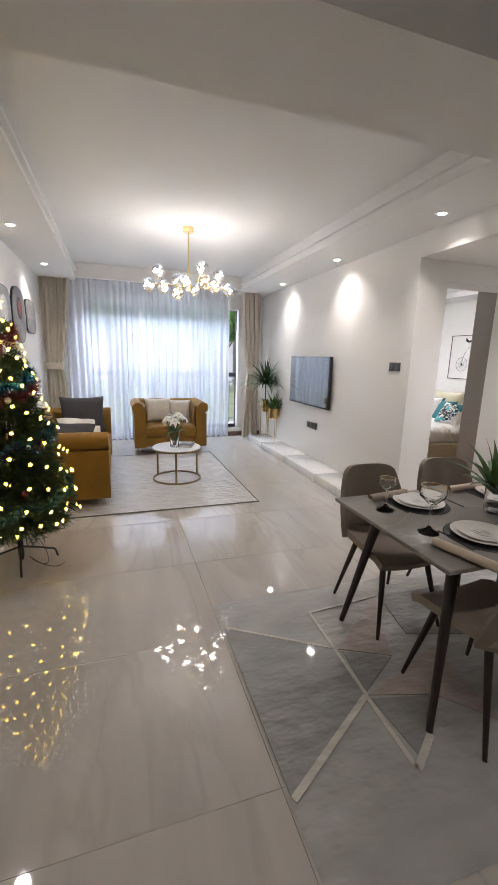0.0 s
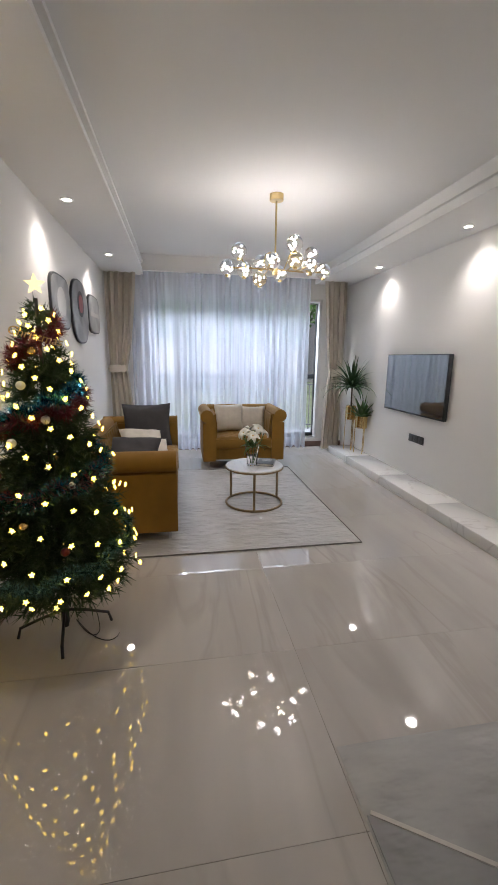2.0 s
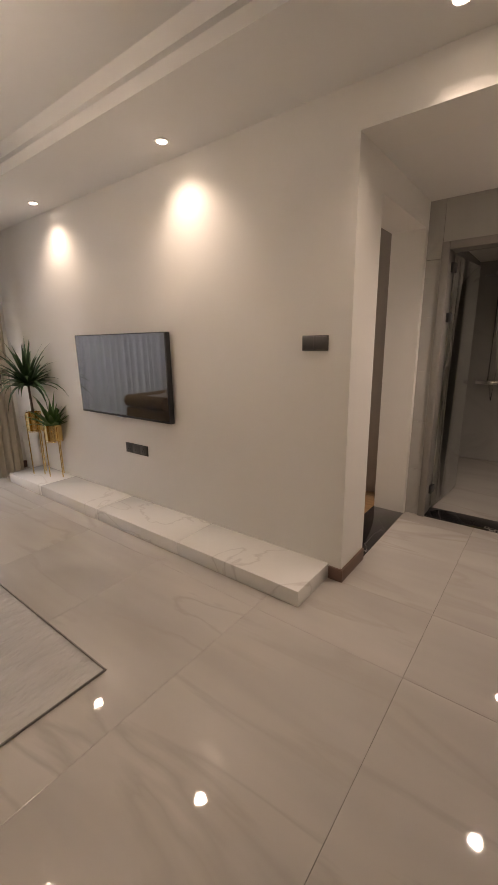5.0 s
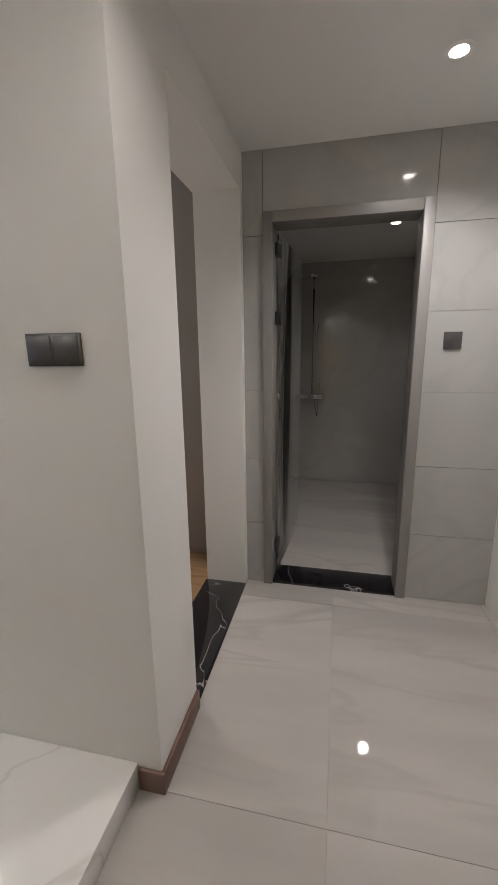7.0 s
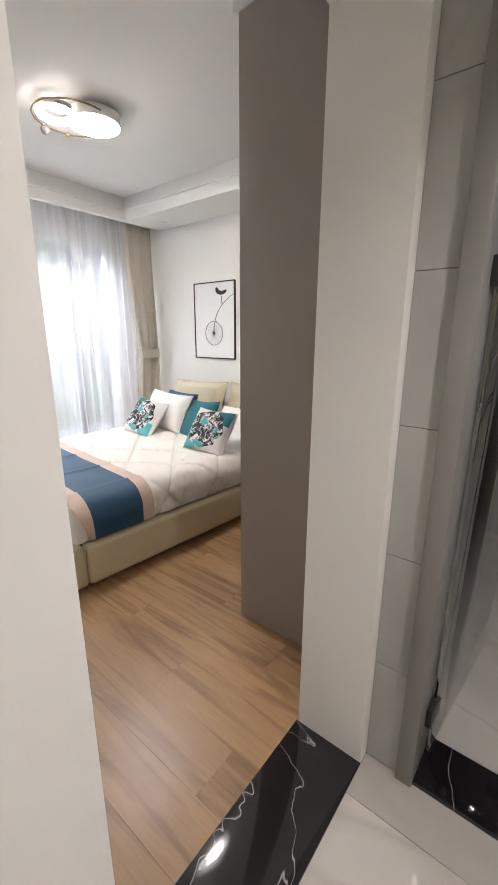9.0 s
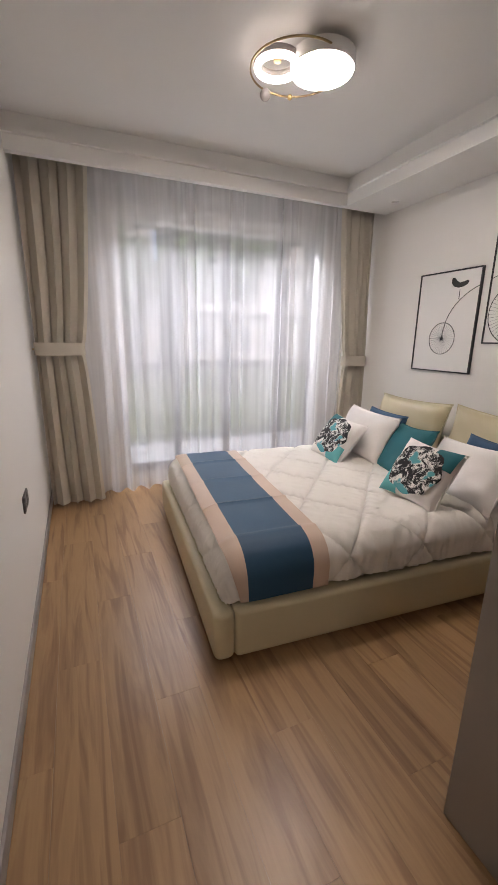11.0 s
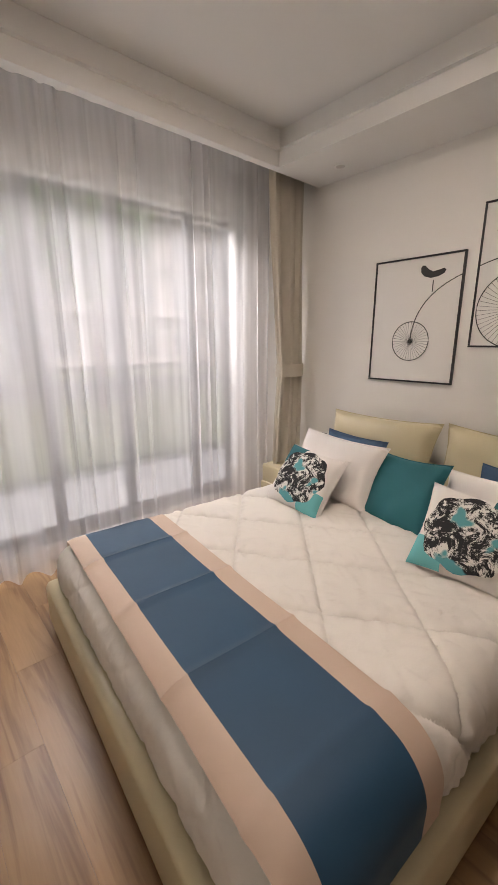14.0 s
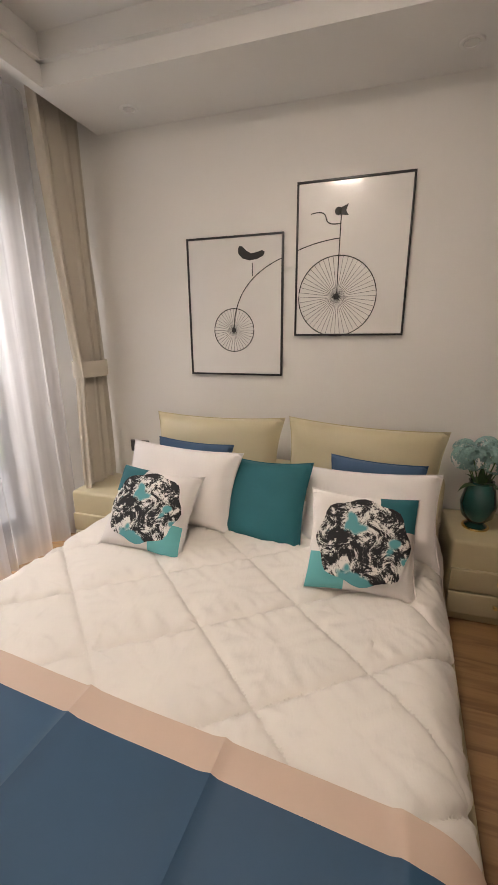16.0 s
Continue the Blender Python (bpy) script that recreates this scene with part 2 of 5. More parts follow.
SWITCH = material("dark_grey_plate", (0.085, 0.08, 0.078), 0.3, 0.3)
LEAF = material("dark_green_leaf", (0.035, 0.085, 0.028), 0.45, vary=0.35, scale=12)
LEAF2 = material("mid_green_leaf", (0.06, 0.14, 0.03), 0.5, vary=0.3, scale=12)
NEEDLE = material("fir_needles", (0.02, 0.05, 0.022), 0.65, vary=0.4, scale=9)
PETAL = material("white_petals", (0.78, 0.78, 0.72), 0.6)
TAUPE = material("taupe_leatherette", (0.25, 0.205, 0.165), 0.5, vary=0.1, scale=7, bump=0.1, bscale=200)
DARKWOOD = material("dark_brown_legs", (0.03, 0.018, 0.017), 0.4)
STONE = veined("grey_stone_tabletop", (0.21, 0.19, 0.17), (0.27, 0.25, 0.23), 0.3, 2.0, 0.03, cloud=0.12)
CHINA = material("white_china", (0.8, 0.78, 0.74), 0.2, vary=0.01, coat=0.4)
INK = material("black_print", (0.02, 0.02, 0.02), 0.5)
BOUCLE = material("napkin_linen", (0.55, 0.46, 0.36), 0.9, vary=0.1, bump=0.3, bscale=300)
WARDROBE = material("taupe_wardrobe_laminate", (0.29, 0.255, 0.228), 0.5, vary=0.03, scale=2)
LEATHER = material("cream_leather", (0.53, 0.46, 0.30), 0.36, vary=0.06, scale=5, bump=0.15, bscale=140)
QUILT = material("white_quilt", (0.74, 0.70, 0.645), 0.85, vary=0.03, scale=5, bump=0.35, bscale=16, stretch=(1, 2.2, 1), bdist=0.012)
PILLOWW = material("white_pillow_cotton", (0.78, 0.74, 0.71), 0.85, vary=0.03, scale=8, bump=0.35, bscale=18)
BLUE = material("teal_blue_runner", (0.010, 0.058, 0.118), 0.6, vary=0.12, scale=3, bump=0.2, bscale=14, sheen=0.05)
BEIGE = material("blush_runner_border", (0.56, 0.42, 0.33), 0.6, vary=0.06, scale=5, bump=0.2, bscale=14)
TEAL = material("teal_pillow", (0.006, 0.12, 0.145), 0.75, vary=0.1, scale=6, bump=0.25, bscale=60)
NAVY = material("navy_blue_pillow", (0.035, 0.085, 0.16), 0.8, vary=0.1, scale=6, bump=0.25, bscale=60)
AQUA = material("aqua_print", (0.12, 0.45, 0.47), 0.75)
PAPER = material("picture_paper", (0.78, 0.76, 0.73), 0.25, vary=0.01, coat=0.3)
VASE = material("green_glazed_vase", (0.008, 0.075, 0.07), 0.12, vary=0.15, coat=0.7)
BLOOM = material("pale_aqua_hydrangea", (0.24, 0.40, 0.37), 0.7, vary=0.25, scale=25)
BULB = glow("chandelier_bulb", (1, 0.95, 0.88), 39)
FAIRY = glow("fairy_light", (1, 0.64, 0.07), 8)
TOPPER = glow("glowing_star_topper", (1, 0.74, 0.32), 0.9)
LED = glow("led_disc", (1, 0.95, 0.88), 80)
RINGLED = glow("led_ring", (1, 0.93, 0.86), 9)
DLED = glow("downlight_led", (1, 0.93, 0.82), 25)
TINBLUE = material("blue_tinsel", (0.02, 0.14, 0.22), 0.25, 0.8, vary=0.3, scale=30)
TINTEAL = material("teal_silver_tinsel", (0.10, 0.20, 0.19), 0.25, 0.8, vary=0.4, scale=30)
TINRED = material("red_tinsel", (0.12, 0.025, 0.035), 0.4, 0.7, vary=0.4, scale=30)


def splash(name):
    """Black and white spattered print with aqua patches."""
    m = bpy.data.materials.new(name)
    m.use_nodes = True
    n, l = m.node_tree.nodes, m.node_tree.links
    b = n["Principled BSDF"]
    b.inputs["Roughness"].default_value = 0.8
    tc = n.new("ShaderNodeTexCoord")
    a, c = n.new("ShaderNodeTexNoise"), n.new("ShaderNodeTexNoise")
    a.inputs["Scale"].default_value, a.inputs["Detail"].default_value, a.inputs["Roughness"].default_value, a.inputs["Distortion"].default_value = 15, 9, 0.82, 0.6
    c.inputs["Scale"].default_value = 8
    l.new(tc.outputs["Object"], a.inputs["Vector"]), l.new(tc.outputs["Object"], c.inputs["Vector"])
    r1, r2 = n.new("ShaderNodeValToRGB"), n.new("ShaderNodeValToRGB")
    r1.color_ramp.elements[0].position, r1.color_ramp.elements[1].position = 0.505, 0.53
    r1.color_ramp.elements[0].color, r1.color_ramp.elements[1].color = (0.012, 0.012, 0.014, 1), (0.72, 0.70, 0.66, 1)
    r2.color_ramp.elements[0].position, r2.color_ramp.elements[1].position = 0.60, 0.64
    r2.color_ramp.elements[0].color, r2.color_ramp.elements[1].color = (0, 0, 0, 1), (1, 1, 1, 1)
    mx = n.new("ShaderNodeMix")
    mx.data_type = "RGBA"
    mx.inputs[7].default_value = (0.08, 0.33, 0.37, 1)
    l.new(a.outputs[0], r1.inputs[0]), l.new(c.outputs[0], r2.inputs[0])
    l.new(r2.outputs[0], mx.inputs[0]), l.new(r1.outputs[0], mx.inputs[6]), l.new(mx.outputs[2], b.inputs["Base Color"])
    return m


SPLASH = splash("black_white_spatter_print")


# ---------- mesh helpers ----------
def box(x0, x1, y0, y1, z0, z1, bevel=0.0, seg=2, bm=None):
    bm = bm or bmesh.new()
    made = bmesh.ops.create_cube(bm, size=1, matrix=Matrix.Translation(((x0 + x1) / 2, (y0 + y1) / 2, (z0 + z1) / 2)) @ Matrix.Diagonal((x1 - x0, y1 - y0, z1 - z0, 1)))
    if bevel:
        edges = list({e for v in made["verts"] for e in v.link_edges})
        bmesh.ops.bevel(bm, geom=edges, offset=bevel, segments=seg, affect="EDGES", profile=0.5)
    return bm


def rod(a, b, r0, r1=None, seg=12, bm=None):
    bm = bm or bmesh.new()
    a, b = Vector(a), Vector(b)
    d = b - a
    m = Matrix.Translation((a + b) / 2) @ d.to_track_quat("Z", "Y").to_matrix().to_4x4()
    bmesh.ops.create_cone(bm, cap_ends=True, segments=seg, radius1=r0, radius2=r0 if r1 is None else r1, depth=d.length, matrix=m)
    return bm


def ball(c, r, bm=None, u=16, v=10, squash=1.0):
    bm = bm or bmesh.new()
    bmesh.ops.create_uvsphere(bm, u_segments=u, v_segments=v, radius=r, matrix=Matrix.Translation(c) @ Matrix.Diagonal((1, 1, squash, 1)))
    return bm


def lathe(profile, seg=28, bm=None, centre=(0, 0, 0)):
    """Turned shape from a profile of (radius, height)."""
    bm = bm or bmesh.new()
    cx, cy, cz = centre
    rings = [[bm.verts.new((cx + r * math.cos(2 * math.pi * k / seg), cy + r * math.sin(2 * math.pi * k / seg), cz + z)) for k in range(seg)] for r, z in profile]
    for p, q in zip(rings, rings[1:]):
        for k in range(seg):
            bm.faces.new((p[k], p[(k + 1) % seg], q[(k + 1) % seg], q[k]))
    bm.faces.new(rings[0][::-1]), bm.faces.new(rings[-1])
    return bm


def tube(points, r, seg=8, bm=None, closed=False):
    bm = bm or bmesh.new()
    pts = [Vector(p) for p in points]
    rings, n = [], len(points)
    for k, p in enumerate(pts):
        d = (pts[(k + 1) % n] - pts[k - 1]) if closed else (pts[min(k + 1, n - 1)] - pts[max(k - 1, 0)])
        q = d.to_track_quat("Z", "Y")
        rings.append([bm.verts.new(p + q @ Vector((r * math.cos(2 * math.pi * j / seg), r * math.sin(2 * math.pi * j / seg), 0))) for j in range(seg)])
    pairs = list(zip(rings, rings[1:])) + ([(rings[-1], rings[0])] if closed else [])
    for p, q in pairs:
        for j in range(seg):
            bm.faces.new((p[j], p[(j + 1) % seg], q[(j + 1) % seg], q[j]))
    if not closed:
        bm.faces.new(rings[0][::-1]), bm.faces.new(rings[-1])
    return bm


def ring(c, r, thick, axis="z", n=40, seg=8, bm=None):
    pts = []
    for k in range(n):
        a = 2 * math.pi * k / n
        u, v = r * math.cos(a), r * math.sin(a)
        pts.append({"z": (c[0] + u, c[1] + v, c[2]), "x": (c[0], c[1] + u, c[2] + v), "y": (c[0] + u, c[1], c[2] + v)}[axis])
    return tube(pts, thick, seg, bm, True)


def sheet(nu, nv, f, thick=0.0, bm=None):
    """A surface f(u, v) for u, v in 0..1, with a back face set off along its normal when thick."""
    bm = bm or bmesh.new()
    g = [[bm.verts.new(f(i / nu, j / nv)) for j in range(nv + 1)] for i in range(nu + 1)]
    for i in range(nu):
        for j in range(nv):
            bm.faces.new((g[i][j], g[i + 1][j], g[i + 1][j + 1], g[i][j + 1]))
    if thick:
        bm.normal_update()
        b = [[bm.verts.new(v.co - v.normal * thick) for v in row] for row in g]
        for i in range(nu):
            for j in range(nv):
                bm.faces.new((b[i][j], b[i][j + 1], b[i + 1][j + 1], b[i + 1][j]))
        for i in range(nu):
            bm.faces.new((g[i][0], b[i][0], b[i + 1][0], g[i + 1][0])), bm.faces.new((g[i][nv], g[i + 1][nv], b[i + 1][nv], b[i][nv]))
        for j in range(nv):
            bm.faces.new((g[0][j], g[0][j + 1], b[0][j + 1], b[0][j])), bm.faces.new((g[nu][j], b[nu][j], b[nu][j + 1], g[nu][j + 1]))
    return bm


def extrude_outline(pts, axis, a, b, bm=None):
    """A prism over a closed outline; pts are 2D in the plane across the axis."""
    bm = bm or bmesh.new()
    put = {"x": lambda p, h: (h, p[0], p[1]), "y": lambda p, h: (p[0], h, p[1]), "z": lambda p, h: (p[0], p[1], h)}[axis]
    lo, hi = [bm.verts.new(put(p, a)) for p in pts], [bm.verts.new(put(p, b)) for p in pts]
    bm.faces.new(lo[::-1]), bm.faces.new(hi)
    for k in range(len(pts)):
        j = (k + 1) % len(pts)
        bm.faces.new((lo[k], lo[j], hi[j], hi[k]))
    return bm


def mesh_of(name, bm, mat, smooth=True):
    bmesh.ops.recalc_face_normals(bm, faces=bm.faces[:])
    me = bpy.data.meshes.new(name)
    bm.to_mesh(me)
    bm.free()
    for m in mat if isinstance(mat, (list, tuple)) else (mat,):
        me.materials.append(m)
    if smooth:
        me.shade_smooth()
        me.set_sharp_from_angle(angle=radians(38))
    return me


def part(name, bm, mat, parent, label=""):
    ob = new(name, mesh_of(name, bm, mat))
    ob.parent = parent
    return tagged(ob, label) if label else ob


def thing(name, label, category, m=None, group=""):
    ob = new(name)
    ob.empty_display_size = 0.1
    if m is not None:
        ob.matrix_world = m
    return tagged(ob, label, category, group)


def solid(name, bm, mat, label, category="", m=None, group="", kind=""):
    ob = new(name, mesh_of(name, bm, mat))
    if m is not None:
        ob.matrix_world = m
    return tagged(ob, label, category, group, kind)


def struct(name, bm, mat, label, category):
    return solid(name, bm, mat, label, category, kind="structure")


def wall_y(name, x0, x1, y0, y1, z1, hole, label):
    """Wall along x with one opening x, x, z, z."""
    bm = bmesh.new()
    a, b, c, d = hole
    box(x0, a, y0, y1, 0, z1, bm=bm), box(b, x1, y0, y1, 0, z1, bm=bm)
    if c > 0.001: box(a, b, y0, y1, 0, c, bm=bm)
    if d < z1: box(a, b, y0, y1, d, z1, bm=bm)
    return struct(name, bm, WALL, label, "wall")


# ---------- structure: walls ----------
ZT = 3.0
struct("wall_west", box(XL - 0.2, XL, YS - 0.2, YW + 0.24, 0, ZT), WALL, "plain off-white painted living room wall", "wall")
struct("wall_south", box(XL, XT, YS - 0.2, YS, 0, ZT), WALL, "plain off-white wall behind the dining area", "wall")
wall_y("wall_north_living", XL, XT, YW, YW + 0.24, ZT, LWIN, "off-white living room wall around the wide window")
wall_y("wall_north_bedroom", XT, XH + 0.2, YW, YW + 0.24, ZT, BWIN, "off-white bedroom wall around the wide window")
bm = box(XT, XB, YN0, YW, 0, ZT)
box(XT, XB, YH, YN0, ZH, ZT, bm=bm)
struct("wall_tv", bm, WALL, "cream painted wall that carries the television, ending at the hall opening", "wall")
struct("wall_dining_east", box(XT, XB, YS, YH, 0, ZT), WALL, "plain off-white wall beside the dining area", "wall")
bm = box(XB, DOOR[0], YN0, YN1, 0, ZT)
box(DOOR[1], XP + 0.14, YN0, YN1, 0, ZT, bm=bm), box(DOOR[0], DOOR[1], YN0, YN1, DOOR[2], ZT, bm=bm), box(XP + 0.14, XH + 0.2, YN0, YN1, 0, ZT, bm=bm)
struct("wall_hall_north", bm, WALL, "white painted wall with an open bedroom doorway", "wall")
struct("wall_hall_south", box(XB, XH + 0.2, YH - 0.2, YH, 0, ZT), WALL, "plain wall closing the hall", "wall")
struct("wall_east", box(XH, XH + 0.2, YN1, YW, 0, ZT), WALL, "warm white bedroom wall behind the bed", "wall")

# bathroom wall core, tiles come last
FR = (2.70, 3.545, 2.144)
bm = box(XP + 0.012, XP + 0.14, YH, FR[0], 0, ZH + 0.1)
box(XP + 0.012, XP + 0.14, FR[1], YN0, 0, ZH + 0.1, bm=bm), box(XP + 0.012, XP + 0.14, FR[0], FR[1], FR[2], ZH + 0.1, bm=bm)
wall_bath = struct("wall_bathroom", bm, GROUT, "pale grey stone-look tiled wall around the bathroom door", "wall")
bm = box(6.60, 6.64, YH, YN0, 0, 2.45)
box(XP + 0.14, 6.6, YN0 - 0.03, YN0 - 0.002, 0, 2.45, bm=bm), box(XP + 0.14, 6.6, YH + 0.002, YH + 0.03, 0, 2.45, bm=bm)
struct("wall_bathroom_inside", bm, WTILE, "grey tiled shower room walls", "wall")
struct("ceiling_bathroom", box(XP + 0.14, 6.6, YH + 0.03, YN0 - 0.03, 2.31, 2.46), CEIL, "flat white shower room ceiling", "ceiling")

# ---------- structure: ceilings ----------
CL, CR, CF = -0.08, 2.58, 7.36
bm = box(XL, XT, YS, 1.61, Z2, Z2 + 0.1)
struct("ceiling_dining", bm, CEIL, "flat white ceiling over the dining area", "ceiling")
bm = box(CL - 0.02, CR + 0.02, 2.10, CF + 0.02, Z2, Z2 + 0.1)
box(XL, CL, 2.10, YW, Z1, ZT, bm=bm), box(CR, XT, 2.10, YW, Z1, ZT, bm=bm), box(CL, CR, CF, 7.43, Z1, ZT, bm=bm), box(CL, CR, 7.43, YW, Z1 + 0.10, ZT, bm=bm)
for x0, x1 in ((CL, CL + 0.035), (CR - 0.035, CR)):
    box(x0, x1, 2.10, CF, Z1 + 0.085, Z1 + 0.11, bm=bm)
    box(x0 if x0 == CL else x0 + 0.015, x1 if x0 != CL else x1 - 0.015, 2.10, CF, Z1, Z1 + 0.02, bm=bm)
struct("ceiling_living", bm, CEIL, "white tray ceiling with lowered edges and a thin moulding", "ceiling")
struct("ceiling_beam", box(XL, XT, 1.61, 2.10, 2.45, ZT), CEIL, "broad white boxed beam between dining and living areas", "beam")
struct("ceiling_hall", box(XB, XP + 0.012, YH, YN0, ZH, ZH + 0.1), CEIL, "low flat white hall ceiling", "ceiling")
BX, BF = 6.15, 7.23
bm = box(XB, BX + 0.02, YN1, BF + 0.02, Z2, Z2 + 0.1)
box(BX, XH, YN1, 7.29, Z1 - 0.01, ZT, bm=bm), box(XB, BX, BF, 7.29, Z1 - 0.01, ZT, bm=bm), box(XB, XH, 7.29, YW, Z1 + 0.20, ZT, bm=bm)
box(4.75, BX, YN1, 4.52, Z1, ZT, bm=bm)
box(BX - 0.03, BX, 4.52, BF, Z1 + 0.085, Z1 + 0.11, bm=bm), box(XB, BX, BF - 0.03, BF, Z1 + 0.085, Z1 + 0.11, bm=bm)
struct("ceiling_bedroom", bm, CEIL, "white bedroom tray ceiling with lowered edges", "ceiling")

# ---------- structure: skirting, thresholds, TV ledge ----------
bm = box(XL, XL + 0.014, YS, YW, 0, 0.085, 0.003)
box(XL + 0.014, LWIN[0], YW - 0.014, YW, 0, 0.085, 0.003, bm=bm), box(LWIN[0], XT, YW - 0.014, YW, 0, 0.085, 0.003, bm=bm)
box(XT - 0.014, XT, YN0 - 0.014, 3.735, 0, 0.085, 0.003, bm=bm), box(XT, DOOR[0] - 0.002, YN0 - 0.014, YN0, 0, 0.085, 0.003, bm=bm)
struct("baseboard_living", bm, SKIRT, "slim brown wooden skirting board", "skirting")
bm = box(XB, XB + 0.012, YN1, YW, 0, 0.075, 0.002)
box(XH - 0.012, XH, 4.49, YW, 0, 0.075, 0.002, bm=bm)
struct("baseboard_bedroom", bm, GREYSKIRT, "slim grey skirting board along the bedroom wall", "skirting")
struct("trim_threshold_bedroom", box(DOOR[0] - 0.002, DOOR[1] + 0.002, YN0 - 0.002, YN1 + 0.01, -0.03, 0.006, 0.002), BLACK, "polished black marble door threshold with white veins", "threshold")
struct("trim_threshold_bathroom", box(XP - 0.004, XP + 0.20, FR[0] + 0.05, FR[1] - 0.05, -0.03, 0.016, 0.003), BLACK, "polished black marble bathroom threshold", "threshold")

# ---------- windows ----------
def window(name, win, ys, mull, label):
    x0, x1, z0, z1 = win
    w = tagged(new(name), label, "window", kind="structure")
    bm = bmesh.new()
    t = 0.055
    for a, b, c, d in ((x0, x1, z1 - t, z1), (x0, x1, z0, z0 + t), (x0, x0 + t, z0 + t, z1 - t), (x1 - t, x1, z0 + t, z1 - t)):
        box(a, b, ys, ys + 0.07, c, d, 0.004, bm=bm)
    part("window_frame", bm, DARKFRAME, w, "dark grey aluminium frame")
    rail = 1.15
    part("transom", box(x0 + t, x1 - t, ys + 0.008, ys + 0.062, rail, rail + 0.07, 0.004), DARKFRAME, w)
    xs = [x0 + t] + [m for m in mull] + [x1 - t]
    for m in mull:
        for c, d in ((z0 + t, rail), (rail + 0.07, z1 - t)):
            part("mullion", box(m - 0.035, m + 0.035, ys + 0.006, ys + 0.064, c, d, 0.004), DARKFRAME, w)
    for a, b in zip(xs, xs[1:]):
        for c, d in ((z0 + t, rail), (rail + 0.07, z1 - t)):
            p = part("pane", box(a, b, ys + 0.03, ys + 0.036, c, d), PANE, w)
            p.visible_shadow = False
    part("window_sill", box(x0 - 0.02, x1 + 0.02, YW - 0.012, YW + 0.1, z0 - 0.03, z0, 0.004), WHITE, w, "white stone sill")
    bm = bmesh.new()
    box(x0 + 0.002, x0 + 0.045, YW + 0.002, YW + 0.11, z0, z1, 0.002, bm=bm), box(x1 - 0.045, x1 - 0.002, YW + 0.002, YW + 0.11, z0, z1, 0.002, bm=bm), box(x0 + 0.045, x1 - 0.045, YW + 0.002, YW + 0.11, z1 - 0.045, z1 - 0.002, 0.002, bm=bm)
    part("reveal", bm, WHITE, w, "white window reveal")
    return w


window("window_1", LWIN, YW + 0.11, (0.62, 1.33, 2.0), "wide dark-framed living room window behind sheer curtains")
window("window_2", BWIN, YW + 0.11, (4.72, 5.27, 5.90), "wide dark-framed bedroom window behind sheer curtains")

# ---------- outside ----------
GRASS = material("lawn", (0.19, 0.23, 0.14), 0.9, vary=0.4, scale=0.6, bump=0.5, bscale=20)
PAVE = material("balcony_slab", (0.42, 0.41, 0.40), 0.8, vary=0.15, scale=2)
STUCCO = material("pale_render", (0.42, 0.42, 0.42), 0.85, vary=0.1, scale=0.5)
DGLASS = material("dark_window_glass", (0.17, 0.19, 0.21), 0.2)
STEEL = material("grey_rail_metal", (0.16, 0.165, 0.17), 0.4, 0.5)
BARK = material("bark", (0.10, 0.07, 0.05), 0.9, vary=0.3, scale=10)
struct("ground", sheet(40, 40, lambda u, v: (-400 + 800 * u, YW + 1.7 + 800 * v * v, -0.35)), GRASS, "lawn outside beyond the balcony", "ground")
struct("balcony_floor", box(XL - 1, XH + 1, YW + 0.24, YW + 1.7, -0.4, 0.02), PAVE, "narrow grey balcony slab outside the windows", "balcony")


def balcony_rail(x0, x1):
    r = thing("balcony_railing", "grey metal balcony railing with upright bars", "railing", pose(0, YW + 1.55, 0), "balcony railings")
    part("handrail", box(x0, x1, -0.025, 0.025, 1.06, 1.10, 0.006), STEEL, r)
    part("middle_rail", box(x0, x1, -0.015, 0.015, 0.94, 0.97, 0.003), STEEL, r)
    part("bottom_rail", box(x0, x1, -0.015, 0.015, 0.10, 0.13, 0.003), STEEL, r)
    proto = None
    n = int((x1 - x0) / 0.13)
    for k in range(n + 1):
        if proto is None:
            proto = part("bar", box(-0.008, 0.008, -0.008, 0.008, 0.02, 0.94), STEEL, r)
            ob = proto
        else:
            ob = new("bar", proto.data)
            ob.parent = r
        ob.location = (x0 + (x1 - x0) * k / n, 0, 0)


balcony_rail(XL - 0.6, 3.2)
balcony_rail(3.3, XH + 0.8)


def far_house(x, y, w, h, floors, cols):
    hs = thing("apartment_building", "pale rendered apartment building across the lawn", "building", pose(x, y, -0.35), "far buildings")
    part("wall", box(0, w, 0, 8, 0, h), STUCCO, hs)
    part("roof", box(-0.3, w + 0.3, -0.4, 8.3, h, h + 0.3, 0.05), PAVE, hs)
    proto = {}
    for f in range(floors):
        for c in range(cols):
            zx, zz = w * (c + 0.5) / cols, 0.9 + f * (h - 0.6) / floors
            if not proto:
                proto["w"] = part("window", box(-0.75, 0.75, -0.05, 0.02, 0, 1.5, 0.02), DGLASS, hs)
                ob = proto["w"]
            else:
                ob = new("window", proto["w"].data)
                ob.parent = hs
            ob.location = (zx, 0, zz)
        part("balcony", box(0.3, w - 0.3, -0.7, 0, 0.35 + f * (h - 0.6) / floors, 0.5 + f * (h - 0.6) / floors, 0.02), STUCCO, hs)


far_house(-9, 27, 17, 16, 5, 6)
far_house(10.5, 31, 14, 13, 4, 5)


